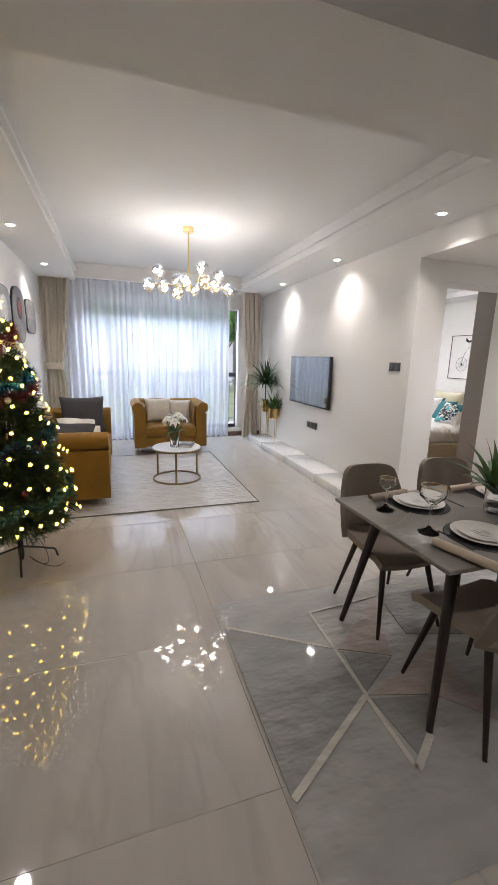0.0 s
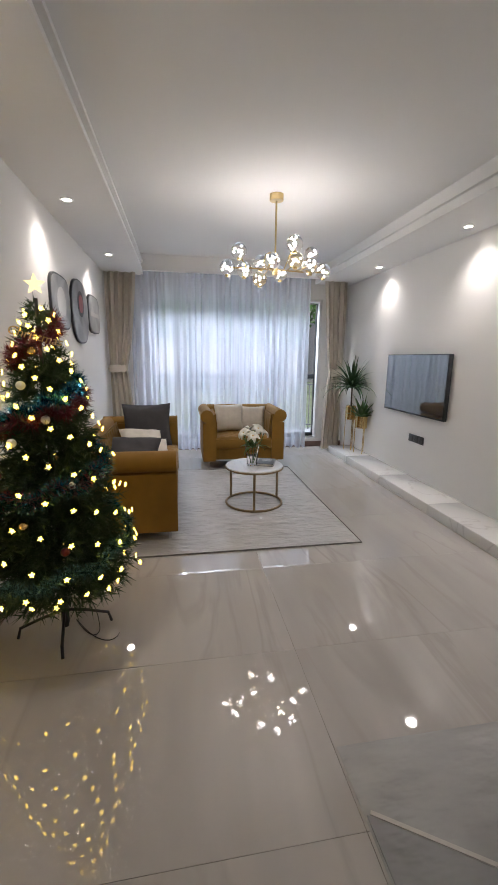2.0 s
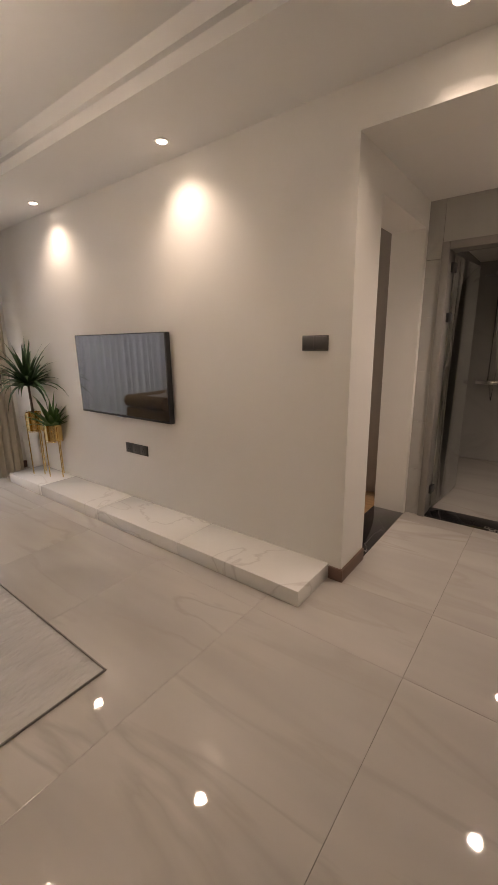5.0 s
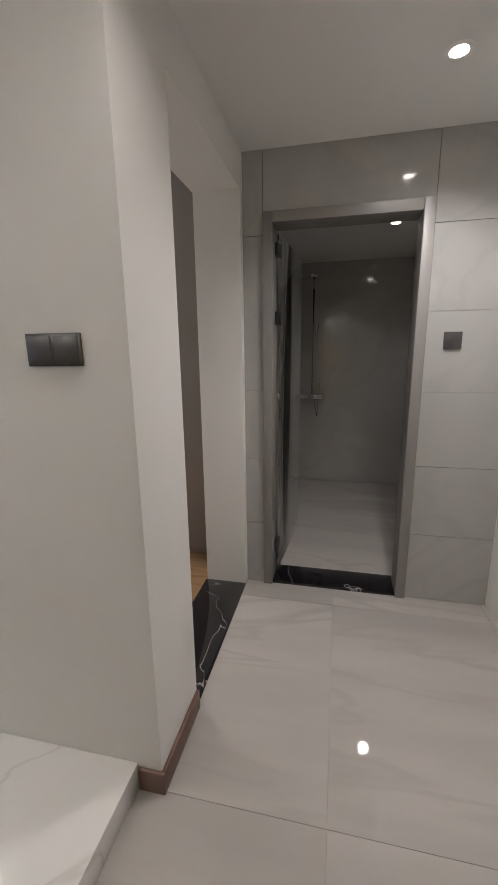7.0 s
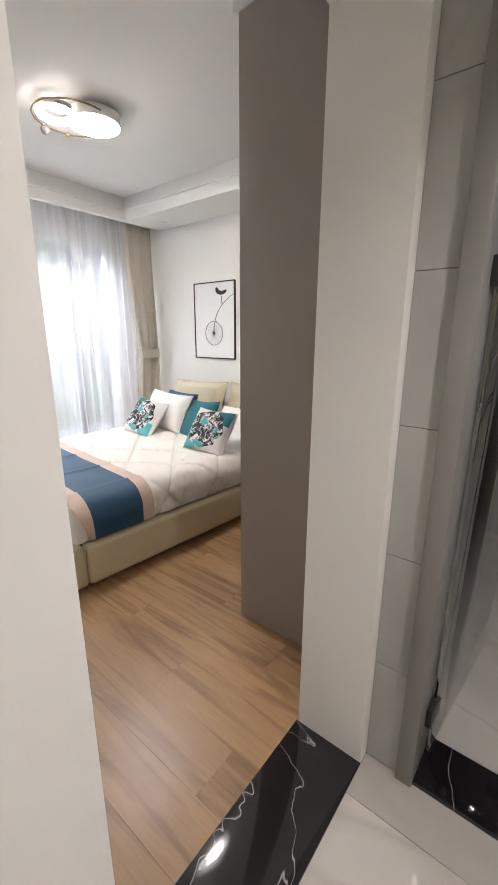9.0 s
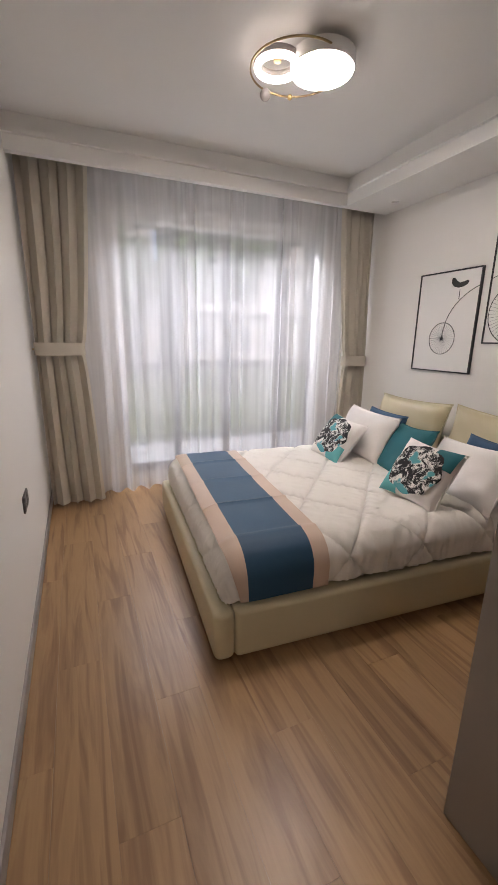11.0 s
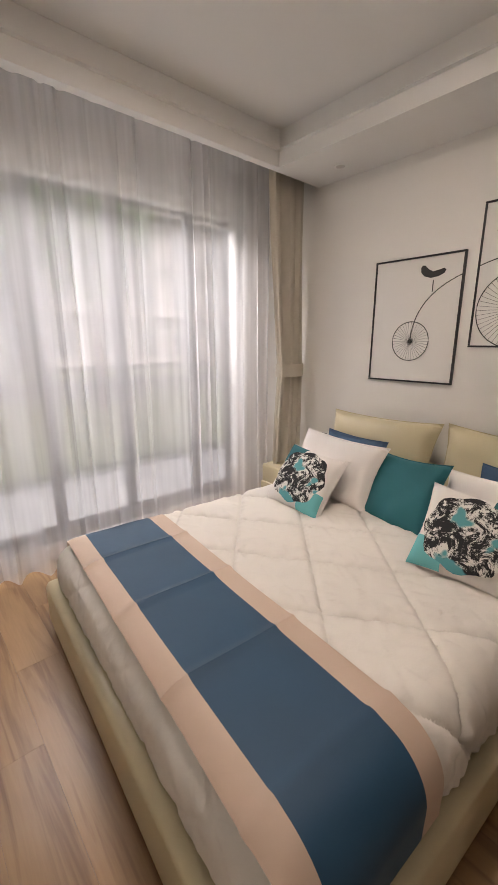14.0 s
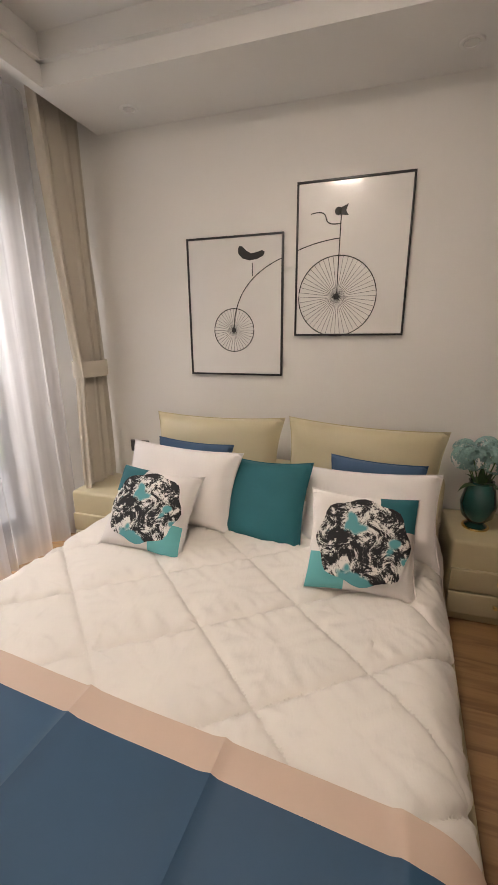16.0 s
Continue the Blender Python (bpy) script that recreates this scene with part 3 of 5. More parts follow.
def leaf_cloud(n, rx, rz, size, rng, squash=1.0):
    verts, faces = [], []
    for _ in range(n):
        d = Vector((rng.gauss(0, 1), rng.gauss(0, 1), rng.gauss(0, 1))).normalized() * (rng.random() ** 0.4)
        k = 0.75 + 0.4 * noise.noise(d * 2.3)
        p = Vector((d.x * rx * k, d.y * rx * k, d.z * rz * k))
        q = Euler((rng.random() * 6, rng.random() * 6, rng.random() * 6)).to_quaternion()
        s, b = size * (0.6 + rng.random()), len(verts)
        verts += [p + q @ Vector(v) for v in ((-s, 0, 0), (0, -s * 0.45, 0), (s, 0, 0.1 * s), (0, s * 0.45, 0))]
        faces.append((b, b + 1, b + 2, b + 3))
    return verts, faces


def raw_part(name, verts, faces, mat, parent, label="", kind=""):
    me = bpy.data.meshes.new(name)
    me.from_pydata([tuple(v) for v in verts], [], faces)
    me.materials.append(mat)
    ob = new(name, me)
    ob.parent = parent
    return tagged(ob, label, kind=kind)


rng = random.Random(4)
for tx, ty, th in ((-2.5, 17, 6.5), (3.0, 19, 5.5), (8.2, 16, 7.0), (5.6, 21, 6.0), (0.4, 22, 6.5)):
    tr = thing("garden_tree", "leafy green tree standing on the lawn", "tree", pose(tx, ty, -0.35), "garden trees")
    bm = rod((0, 0, 0), (0.1, 0, th * 0.6), 0.16, 0.07)
    for k in range(5):
        a = k * 1.3
        rod((0.06, 0, th * (0.3 + 0.06 * k)), (1.1 * math.cos(a), 1.1 * math.sin(a), th * (0.55 + 0.05 * k)), 0.06, 0.02, bm=bm)
    part("trunk", bm, BARK, tr)
    v, f = leaf_cloud(2600, th * 0.30, th * 0.33, 0.16, rng)
    raw_part("crown", [p + Vector((0, 0, th * 0.68)) for p in v], f, LEAF2, tr)


# ---------- curtains ----------
def sheer(name, x0, x1, y, z0, z1, mat, label, folds, seed):
    def f(u, v):
        x = x0 + (x1 - x0) * u
        n1 = noise.noise((x * 3.1, seed, 0)) * 6
        w = math.sin(folds * 2 * math.pi * u + n1) * (0.020 + 0.03 * (1 - v)) + 0.012 * math.sin(folds * 5.3 * u + 2 * n1) + 0.01 * noise.noise((x * 2, v * 2, seed))
        return (x + 0.008 * math.sin(folds * 6 * u), y + w, z0 + (z1 - z0) * v + (0.012 * math.sin(folds * 2 * math.pi * u) if v == 0 else 0))
    return solid(name, sheet(int(folds * 12), 12, f), mat, label, "curtain")


sheer("sheer_curtain", -0.28, 2.46, 7.70, 0.03, Z1 + 0.08, SHEER, "white translucent voile curtain drawn across the living room window", 26, 1.0)
sheer("sheer_curtain", 3.75, 6.50, 7.68, 0.03, Z1 + 0.195, SHEERB, "white translucent voile curtain drawn across the bedroom window", 17, 5.0)


def drape(wall_x, side, width, y, tie_z, tie_w, label, group, seed, folds=6, depth=1.0, top=0.08):
    """Tied-back curtain hanging from the ceiling slot. side: +1 when it opens away from wall_x towards +x."""
    c = thing("drape_curtain", label, "curtain", pose(wall_x, y, 0), group)
    z0, z1 = 0.02, Z1 + top

    def wide(z):
        if z > tie_z:
            k = (z - tie_z) / (z1 - tie_z)
            return tie_w + (width - tie_w) * (k ** 0.6)
        k = (tie_z - z) / (tie_z - z0)
        return tie_w + (width * 0.86 - tie_w) * (k ** 0.55)

    def f(u, v):
        z = z0 + (z1 - z0) * v
        w = wide(z)
        amp = depth * (0.030 + 0.026 * (w / width))
        ph = folds * 2 * math.pi * u + 0.8 * noise.noise((u * 4, seed, z * 0.6))
        return (side * (0.03 + w * u + 0.01 * math.sin(ph * 2)), amp * math.sin(ph) + 0.012 * math.sin(0.43 * ph + seed) + 0.006 * math.sin(2.7 * ph), z)
    part("cloth", sheet(108, 40, f, 0.003), DRAPE, c)
    pts = [(side * (0.02 + (tie_w + 0.02) * (0.5 - 0.5 * math.cos(a))), 0.075 * math.sin(a), 0) for a in [2 * math.pi * k / 28 for k in range(28)]]
    bm = bmesh.new()
    rings = []
    for grow, dz0, dz1 in ((0.0, -0.045, 0.055), (0.006, -0.045, 0.055)):
        for dz in (dz0, dz1):
            rings.append([bm.verts.new((p[0] + side * grow * (1 if abs(p[0]) > tie_w / 2 else -1), p[1] * (1 + grow * 12), tie_z + dz)) for p in pts])
    for a, b in ((0, 1), (2, 3), (0, 2), (1, 3)):
        for k in range(28):
            bm.faces.new((rings[a][k], rings[a][(k + 1) % 28], rings[b][(k + 1) % 28], rings[b][k]))
    part("tieback", bm, DRAPE, c, "beige fabric tieback band")
    part("hook", rod((0.0, 0.05, tie_z), (side * 0.03, 0.05, tie_z), 0.008), BRASS, c)
    return c


drape(XL, 1, 0.42, 7.56, 1.30, 0.24, "beige floor-length curtain tied back beside the living room window", "living curtains", 1.0, 4, 0.8)
drape(3.03, -1, 0.36, 7.56, 1.26, 0.22, "beige floor-length curtain tied back beside the television wall", "living curtains", 2.0, 4, 0.8)
drape(XB, 1, 0.50, 7.55, 1.36, 0.35, "beige floor-length bedroom curtain tied back at the window", "bedroom curtains", 3.0, 4, 0.75, 0.195)
drape(XH, -1, 0.40, 7.40, 1.25, 0.26, "beige bedroom curtain tied back beside the headboard wall", "bedroom curtains", 4.0, 5, 0.6, 0.195)


# ---------- downlights ----------
def downlight(x, y, z, lit=True, group="recessed downlights"):
    d = thing("downlight", "small round white recessed downlight, " + ("lit" if lit else "switched off"), "downlight", pose(x, y, z), group)
    part("trim_ring", lathe([(0.03, -0.001), (0.033, -0.006), (0.046, -0.006), (0.05, -0.001)], 24), WHITE, d)
    part("lens", lathe([(0.005, -0.004), (0.029, -0.004), (0.029, -0.0015)], 20), DLED if lit else CHROME, d)


for sx, sy in SPOTS:
    downlight(sx, sy, Z1)
downlight(3.94, 2.765, ZH)
downlight(5.42, 2.77, 2.31)
# invented fittings, out of view, for the two added dining fill spots
downlight(0.9, 0.5, Z2), downlight(2.2, 0.5, Z2)
downlight(6.44, 6.94, Z1 - 0.01, False), downlight(6.43, 5.3, Z1 - 0.01, False)


# ---------- television wall ----------
tv = thing("television", "slim black flat-screen television mounted on the wall", "television", pose(XT, 5.673, 1.2))
part("body", box(-0.072, -0.028, -0.615, 0.615, -0.345, 0.345, 0.006), PLASTIC, tv)
part("screen", box(-0.0745, -0.0722, -0.603, 0.603, -0.325, 0.337), SCREEN, tv, "dark glossy screen")
part("stand_bar", box(-0.077, -0.07, -0.07, 0.07, -0.349, -0.341, 0.002), CHROME, tv)
part("wall_bracket", box(-0.028, 0.0, -0.2, 0.2, -0.15, 0.15, 0.004), PLASTIC, tv)


def plate(name, m, w, h, gangs, label, cat, pins=False):
    p = thing(name, label, cat, m)
    part("frame", box(-0.010, 0.0, -w / 2, w / 2, -h / 2, h / 2, 0.003), SWITCH, p)
    for k in range(gangs):
        y = -w / 2 + w * (k + 0.5) / gangs
        q = part("rocker" if not pins else "outlet", box(-0.0125, -0.009, y - w / gangs * 0.42, y + w / gangs * 0.42, -h * 0.42, h * 0.42, 0.0015), SWITCH, p)
        if pins:
            bm = bmesh.new()
            for a, b in ((-0.012, -0.008), (0.012, -0.008), (0, 0.014)):
                box(-0.0135, -0.012, y + a - 0.004, y + a + 0.004, b - 0.006, b + 0.006, bm=bm)
            part("pin_holes", bm, PLASTIC, q)
    return p


plate("light_switch", pose(XT, 3.87, 1.45), 0.165, 0.086, 2, "dark grey double switch plate on the cream wall", "switch")
plate("power_outlet", pose(XT, 5.60, 0.565), 0.30, 0.09, 3, "dark grey triple socket plate below the television", "socket", True)
plate("light_switch", pose(XP, 2.57, 1.48), 0.086, 0.086, 1, "dark grey switch plate on the tiled wall", "switch")
plate("power_outlet", pose(XB, 6.15, 0.62, 0, 0, 180), 0.16, 0.086, 2, "dark grey socket plate low on the bedroom wall", "socket", True)
plate("power_outlet", pose(XH, 7.17, 0.69), 0.15, 0.086, 2, "dark socket plate beside the headboard", "socket", True)

# marble ledge of separate slabs
ledge = thing("tv_ledge", "low white marble ledge of butted slabs along the television wall", "ledge", pose(0, 0, 0))
ys = [3.738, 4.73, 5.72, 6.71, 7.42]
for a, b in zip(ys, ys[1:]):
    part("slab", box(2.775, XT - 0.001, a + 0.001, b - 0.001, 0.0, 0.1, 0.003), WMARBLE, ledge)


# ---------- plants in gold stands ----------
def blade_plant(parent, base, count, length, spread, seed, mat, width):
    rg = random.Random(seed)
    for k in range(count):
        a, tilt = k * 2.4 + rg.random() * 0.4, (0.12 + spread * (k / count) ** 0.8)
        ln, wd = length * (0.75 + 0.4 * rg.random()), width * (0.8 + 0.4 * rg.random())

        def f(u, v, a=a, tilt=tilt, ln=ln, wd=wd):
            s = ln * u
            bend = tilt + 0.45 * u * u * tilt
            out, up = s * math.sin(bend), s * math.cos(bend)
            half = wd * (0.35 + 0.65 * math.sin(math.pi * min(1, 0.15 + 0.85 * u))) * (1 - u ** 3) * (v - 0.5)
            dip = 0.25 * abs(half)
            return (base[0] + out * math.cos(a) - half * math.sin(a), base[1] + out * math.sin(a) + half * math.cos(a), base[2] + up - dip)
        part("leaf", sheet(7, 2, f, 0.001), mat, parent)


def gold_stand(x, y, z0, h, r, pot_h, label, leaves):
    p = thing("plant_stand", label, "plant", pose(x, y, z0), "gold plant stands")
    part("pot", lathe([(r * 0.9, h - pot_h), (r, h - pot_h + 0.004), (r, h), (r - 0.006, h), (r - 0.008, h - 0.03), (0.01, h - 0.03)], 32), GOLD, p, "polished gold cylinder pot")
    for k in range(3):
        a = 0.5 + k * 2 * math.pi / 3
        part("leg", rod((r * math.cos(a) * 1.02, r * math.sin(a) * 1.02, 0), (r * math.cos(a) * 1.02, r * math.sin(a) * 1.02, h - 0.02), 0.006), GOLD, p)
    part("crossbar", ring((0, 0, h - pot_h - 0.004), r * 1.0, 0.004), GOLD, p)
    if leaves:
        leaves(p, h)
    return p


gold_stand(2.99, 7.12, 0.1, 0.68, 0.075, 0.2, "tall slim gold plant stand with a dark spiky palm", lambda p, h: (part("stem", rod((0, 0, h - 0.05), (-0.02, -0.03, h + 0.34), 0.014, 0.01), BARK, p), blade_plant(p, (-0.02, -0.03, h + 0.28), 72, 0.46, 1.35, 3, LEAF, 0.045)))
gold_stand(3.055, 6.87, 0.1, 0.56, 0.085, 0.17, "shorter gold plant stand with an upright green succulent", lambda p, h: blade_plant(p, (0, 0, h - 0.05), 32, 0.36, 0.85, 8, LEAF2, 0.06))


# ---------- sofas ----------
def roll_profile(w, h, r, out):
    """Cross-section of a rolled arm: upright panel whose top scrolls outwards. Returns (t, z) with t from inside 0 to outside."""
    pts = [(0, 0.1), (w, 0.1), (w, h - 2.1 * r)]
    cx, cz = w - r + out, h - r
    for k in range(15):
        a = -0.55 * math.pi + k * (1.5 * math.pi) / 14
        pts.append((cx + r * math.cos(a), cz + r * math.sin(a)))
    pts.append((0, h - 0.05))
    return pts


def chesterfield(name, label, m, length, depth, h, cushions, group):
    """Local axes: x along the length, y from front (0) to back (depth)."""
    s = thing(name, label, "sofa", m, group)
    aw, bw, r = 0.17, 0.20, 0.085
    part("base", box(aw * 0.4, length - aw * 0.4, 0.03, depth - 0.05, 0.11, 0.27, 0.02), MUSTARD, s)
    prof = roll_profile(aw, h, r, 0.03)
    bm = extrude_outline([(aw - t, z) for t, z in prof], "y", 0.0, depth - 0.03)
    part("armrest", bm, MUSTARD, s, "rolled velvet armrest")
    bm = extrude_outline([(length - aw + t, z) for t, z in prof], "y", 0.0, depth - 0.03)
    part("armrest", bm, MUSTARD, s, "rolled velvet armrest")
    part("backrest", extrude_outline([(depth - bw + t, z) for t, z in roll_profile(bw, h, r, 0.0)], "x", aw * 0.6, length - aw * 0.6), MUSTARD, s)

    def tuft(u, v):
        k = 0.0
        for du, dv in ((0, 0), (0.5, 0.5)):
            a, b = (u / 0.13 + du) % 1 - 0.5, (v / 0.15 + dv) % 1 - 0.5
            k = max(k, math.exp(-(a * a + b * b) / 0.03))
        return k
    x0, x1, y0, y1 = aw, length - aw, 0.0, depth - bw
    nx = max(24, int((x1 - x0) / 0.028))

    def seat(u, v):
        x, y = x0 + (x1 - x0) * u, y0 + (y1 - y0) * v
        edge = min(u, 1 - u, v, 1 - v) * 12
        return (x, y, 0.40 + 0.045 * (1 - math.exp(-edge * 2)) - 0.028 * tuft(x, y))
    bm = sheet(nx, 24, seat)
    box(x0, x1, y0, y1, 0.27, 0.40, 0.01, bm=bm)
    part("seat_cushion", bm, MUSTARD, s, "button-tufted velvet seat")

    def back_pad(u, v):
        x, z = x0 + (x1 - x0) * u, 0.42 + (h - 0.49) * v
        rib = abs(math.sin(math.pi * (x - x0) / 0.12)) ** 0.5
        return (x, depth - bw - 0.012 - 0.03 * rib * math.sin(math.pi * min(1, v + 0.12)) + 0.02 * tuft(x, z), z)
    part("tufted_panel", sheet(nx * 2, 12, back_pad, 0.02), MUSTARD, s)
    for xa, sg in ((aw, 1), (length - aw, -1)):
        def pad(u, v, xa=xa, sg=sg):
            y, z = 0.02 + (depth - bw - 0.04) * u, 0.42 + (h - 0.49) * v
            rib = abs(math.sin(math.pi * y / 0.11)) ** 0.5
            return (xa + sg * (0.006 + 0.02 * rib * math.sin(math.pi * min(1, v + 0.12))), y, z)
        part("tufted_panel", sheet(28, 10, pad, 0.012), MUSTARD, s)
    for x, y in ((0.08, 0.07), (length - 0.08, 0.07), (0.08, depth - 0.1), (length - 0.08, depth - 0.1)):
        part("leg", rod((x, y, 0), (x, y, 0.11), 0.014, 0.02), CHROME, s)
    return s


SOFA_Y0, SOFA_L = 4.44, 2.06
chesterfield("sofa", "mustard yellow velvet sofa with rolled arms and tufted seat", Matrix.Translation((0.37, SOFA_Y0, 0)) @ pose(0, 0, 0, 0, 0, 90), SOFA_L, 0.92, 0.76, 2, "mustard velvet seats")
chesterfield("loveseat", "mustard yellow velvet loveseat with rolled arms in front of the window", pose(0.70, 6.62, 0), 1.11, 0.80, 0.80, 1, "mustard velvet seats")


def cushion_mesh(w, h, t, n=22, seed=0.0, mats=None):
    """Filled square cushion in the x-z plane with pinched corners, thickness along y."""
    bm = bmesh.new()
    for side in (1, -1):
        def f(u, v, side=side):
            a, b = 2 * u - 1, 2 * v - 1
            pull = 1 - 0.09 * (1 - a * a) * abs(b) ** 3
            pull2 = 1 - 0.09 * (1 - b * b) * abs(a) ** 3
            full = max(0.0, (1 - a ** 4) * (1 - b ** 4)) ** 0.55
            cr = 0.012 * noise.noise((a * 2 + seed, b * 2, side)) * full
            return (a * w / 2 * pull2, side * (t / 2 * full + 0.003 + cr), b * h / 2 * pull)
        sheet(n, n, f, bm=bm)
    bmesh.ops.remove_doubles(bm, verts=bm.verts[:], dist=0.0065)
    return bm


def cushion(name, label, m, w, h, t, mat, seed, group=""):
    c = thing(name, label, "cushion", m, group)
    part("cover", cushion_mesh(w, h, t, 22, seed), mat, c)
    pts = []
    for k in range(48):
        s = k / 12
        e, q = int(s), s - int(s)
        a, b = ((-1 + 2 * q, -1), (1, -1 + 2 * q), (1 - 2 * q, 1), (-1, 1 - 2 * q))[e]
        pts.append((a * w / 2 * (1 - 0.09 * (1 - b * b) * abs(a) ** 3), 0, b * h / 2 * (1 - 0.09 * (1 - a * a) * abs(b) ** 3)))
    part("piping", tube(pts, 0.004, 5, None, True), mat, c)
    return c


SEAT = 0.445
cushion("cushion", "large charcoal square cushion leaning in the sofa corner", pose(0.02, 6.20, SEAT + 0.235, -14, 0, 8), 0.56, 0.52, 0.16, CHAR, 1, "sofa cushions")
cushion("cushion", "cream patterned cushion lying on the sofa", pose(0.0, 5.75, SEAT + 0.12, -58, 6, 18), 0.46, 0.42, 0.14, CREAM, 2, "sofa cushions")
cushion("cushion", "charcoal and cream cushion leaning by the sofa arm", pose(-0.02, 5.02, SEAT + 0.16, -48, 0, -10), 0.46, 0.40, 0.15, CHAR, 3, "sofa cushions")
cushion("cushion", "cream patterned cushion half hidden on the sofa", pose(0.10, 5.28, SEAT + 0.11, -55, 0, 14), 0.40, 0.36, 0.12, CREAM, 4, "sofa cushions")
cushion("cushion", "pale cream marbled cushion on the loveseat", pose(1.10, 7.08, SEAT + 0.185, -16, 0, 4), 0.42, 0.40, 0.13, CREAM, 5, "loveseat cushions")
cushion("cushion", "pale cream marbled cushion on the loveseat", pose(1.44, 7.10, SEAT + 0.165, -16, 0, -8), 0.39, 0.37, 0.12, CREAM, 6, "loveseat cushions")

# ---------- living rug ----------
def rug_sheet(x0, x1, y0, y1, amp, seed):
    def f(u, v):
        x, y = x0 + (x1 - x0) * u, y0 + (y1 - y0) * v
        e = min(u, 1 - u, v, 1 - v)
        return (x, y, 0.003 if e == 0 else 0.011 + amp * abs(noise.noise((x * 2.2 + y * 3.5, y * 1.3 - x * 4, seed))))
    bm = sheet(90, 90, f)
    return bm


lr = thing("rug", "pale grey rug still wrapped in crinkled clear film", "rug", pose(0, 0, 0))
part("pile", rug_sheet(-0.15, 1.86, 4.22, 6.56, 0.012, 2.0), RUG, lr)
part("binding", tube([(-0.15, 4.22, 0.008), (1.86, 4.22, 0.008), (1.86, 6.56, 0.008), (-0.15, 6.56, 0.008)], 0.006, 6, None, True), material("dark_rug_binding", (0.2, 0.185, 0.17), 0.8), lr, "dark stitched edge")

# ---------- coffee table with things on it ----------
CT = (1.14, 5.24)
ct = thing("coffee_table", "round white marble coffee table on a gold ring base", "table", pose(CT[0], CT[1], 0.012))
part("tabletop", lathe([(0.0, 0.385), (0.285, 0.385), (0.292, 0.39), (0.292, 0.402), (0.287, 0.406), (0.0, 0.406)], 56), WMARBLE, ct, "white marble round top")
part("rim", ring((0, 0, 0.388), 0.29, 0.009, n=56), BRONZE, ct)
part("floor_ring", ring((0, 0, 0.012), 0.285, 0.012, n=56), BRONZE, ct)
for k in range(3):
    a = 0.35 + k * 2 * math.pi / 3
    part("leg", rod((0.283 * math.cos(a), 0.283 * math.sin(a), 0.01), (0.283 * math.cos(a), 0.283 * math.sin(a), 0.386), 0.012), BRONZE, ct)
TOP = 0.418


def lily_vase(m, scale=1.0):
    v = thing("flower_vase", "cut-glass vase with white lilies and green leaves", "vase", m)
    part("vase", lathe([(0.0, 0), (0.036, 0), (0.04, 0.006), (0.042, 0.06), (0.055, 0.16), (0.05, 0.16), (0.037, 0.06), (0.03, 0.012), (0.0, 0.012)], 14), CLEAR, v)
    rg = random.Random(11)
    for k in range(9):
        a, o = k * 2.4, 0.03 + 0.075 * math.sqrt((k + 0.5) / 9)
        c = Vector((o * math.cos(a), o * math.sin(a), 0.205 + 0.06 * rg.random() + 0.04 * (1 - k / 9)))
        stem = part("stem", rod((0.01 * math.cos(a), 0.01 * math.sin(a), 0.02), c, 0.0025, seg=6), LEAF2, v)
        fl = part("flower", ball(c, 0.008, u=8, v=6), BRASS, v, "white lily bloom")
        for j in range(6):
            b = j * math.pi / 3 + k

            def f(u, w, b=b, c=c, a=a):
                half = 0.016 * math.sin(math.pi * min(1, 0.1 + 0.85 * u)) * (2 * w - 1)
                out, up = 0.055 * u, 0.03 * u - 0.045 * u ** 3
                d = Vector((out * math.cos(b) - half * math.sin(b), out * math.sin(b) + half * math.cos(b), up))
                q = Vector((math.cos(a), math.sin(a), 1.2)).to_track_quat("Z", "Y")
                return c + q @ d
            part("petal", sheet(4, 2, f, 0.001), PETAL, fl)
    blade_plant(v, (0, 0, 0.14), 14, 0.13, 1.3, 5, LEAF2, 0.03)
    return v


lily_vase(pose(CT[0] - 0.03, CT[1] - 0.03, TOP, 0, 0, 20) @ Matrix.Scale(1.35, 4))
book = thing("book", "grey hardback book lying on the coffee table", "book", pose(CT[0] + 0.13, CT[1] + 0.03, TOP, 0, 0, -20))
BOOKC = material("slate_book_cover", (0.10, 0.105, 0.115), 0.5, vary=0.15)
part("cover", box(-0.085, 0.085, -0.115, 0.115, 0.022, 0.026, 0.001), BOOKC, book)
part("back_cover", box(-0.085, 0.085, -0.115, 0.115, 0, 0.004, 0.001), BOOKC, book)
part("pages", box(-0.08, 0.082, -0.111, 0.111, 0.004, 0.022), CHINA, book)
bm = bmesh.new()
for k in range(4):
    box(-0.05 + 0.004 * k, 0.05, 0.06 - 0.022 * k, 0.068 - 0.022 * k, 0.026, 0.0266, bm=bm)
part("title_bars", bm, CHINA, book)


# ---------- wall art of three lobed panels ----------
def lobed(w, h, p, n=48):
    out = []
    for k in range(n):
        a = 2 * math.pi * k / n
        c, s = math.cos(a), math.sin(a)
        r = (abs(c) ** p + abs(s) ** p) ** (-1 / p)
        out.append((w / 2 * r * c, h / 2 * r * s))
    return out


SLATE = material("slate_print", (0.20, 0.20, 0.21), 0.35, vary=0.5, scale=5, coat=0.3, color2=(0.5, 0.49, 0.48))
ROSE = material("rose_print", (0.42, 0.10, 0.09), 0.35, vary=0.4, scale=9, coat=0.3)


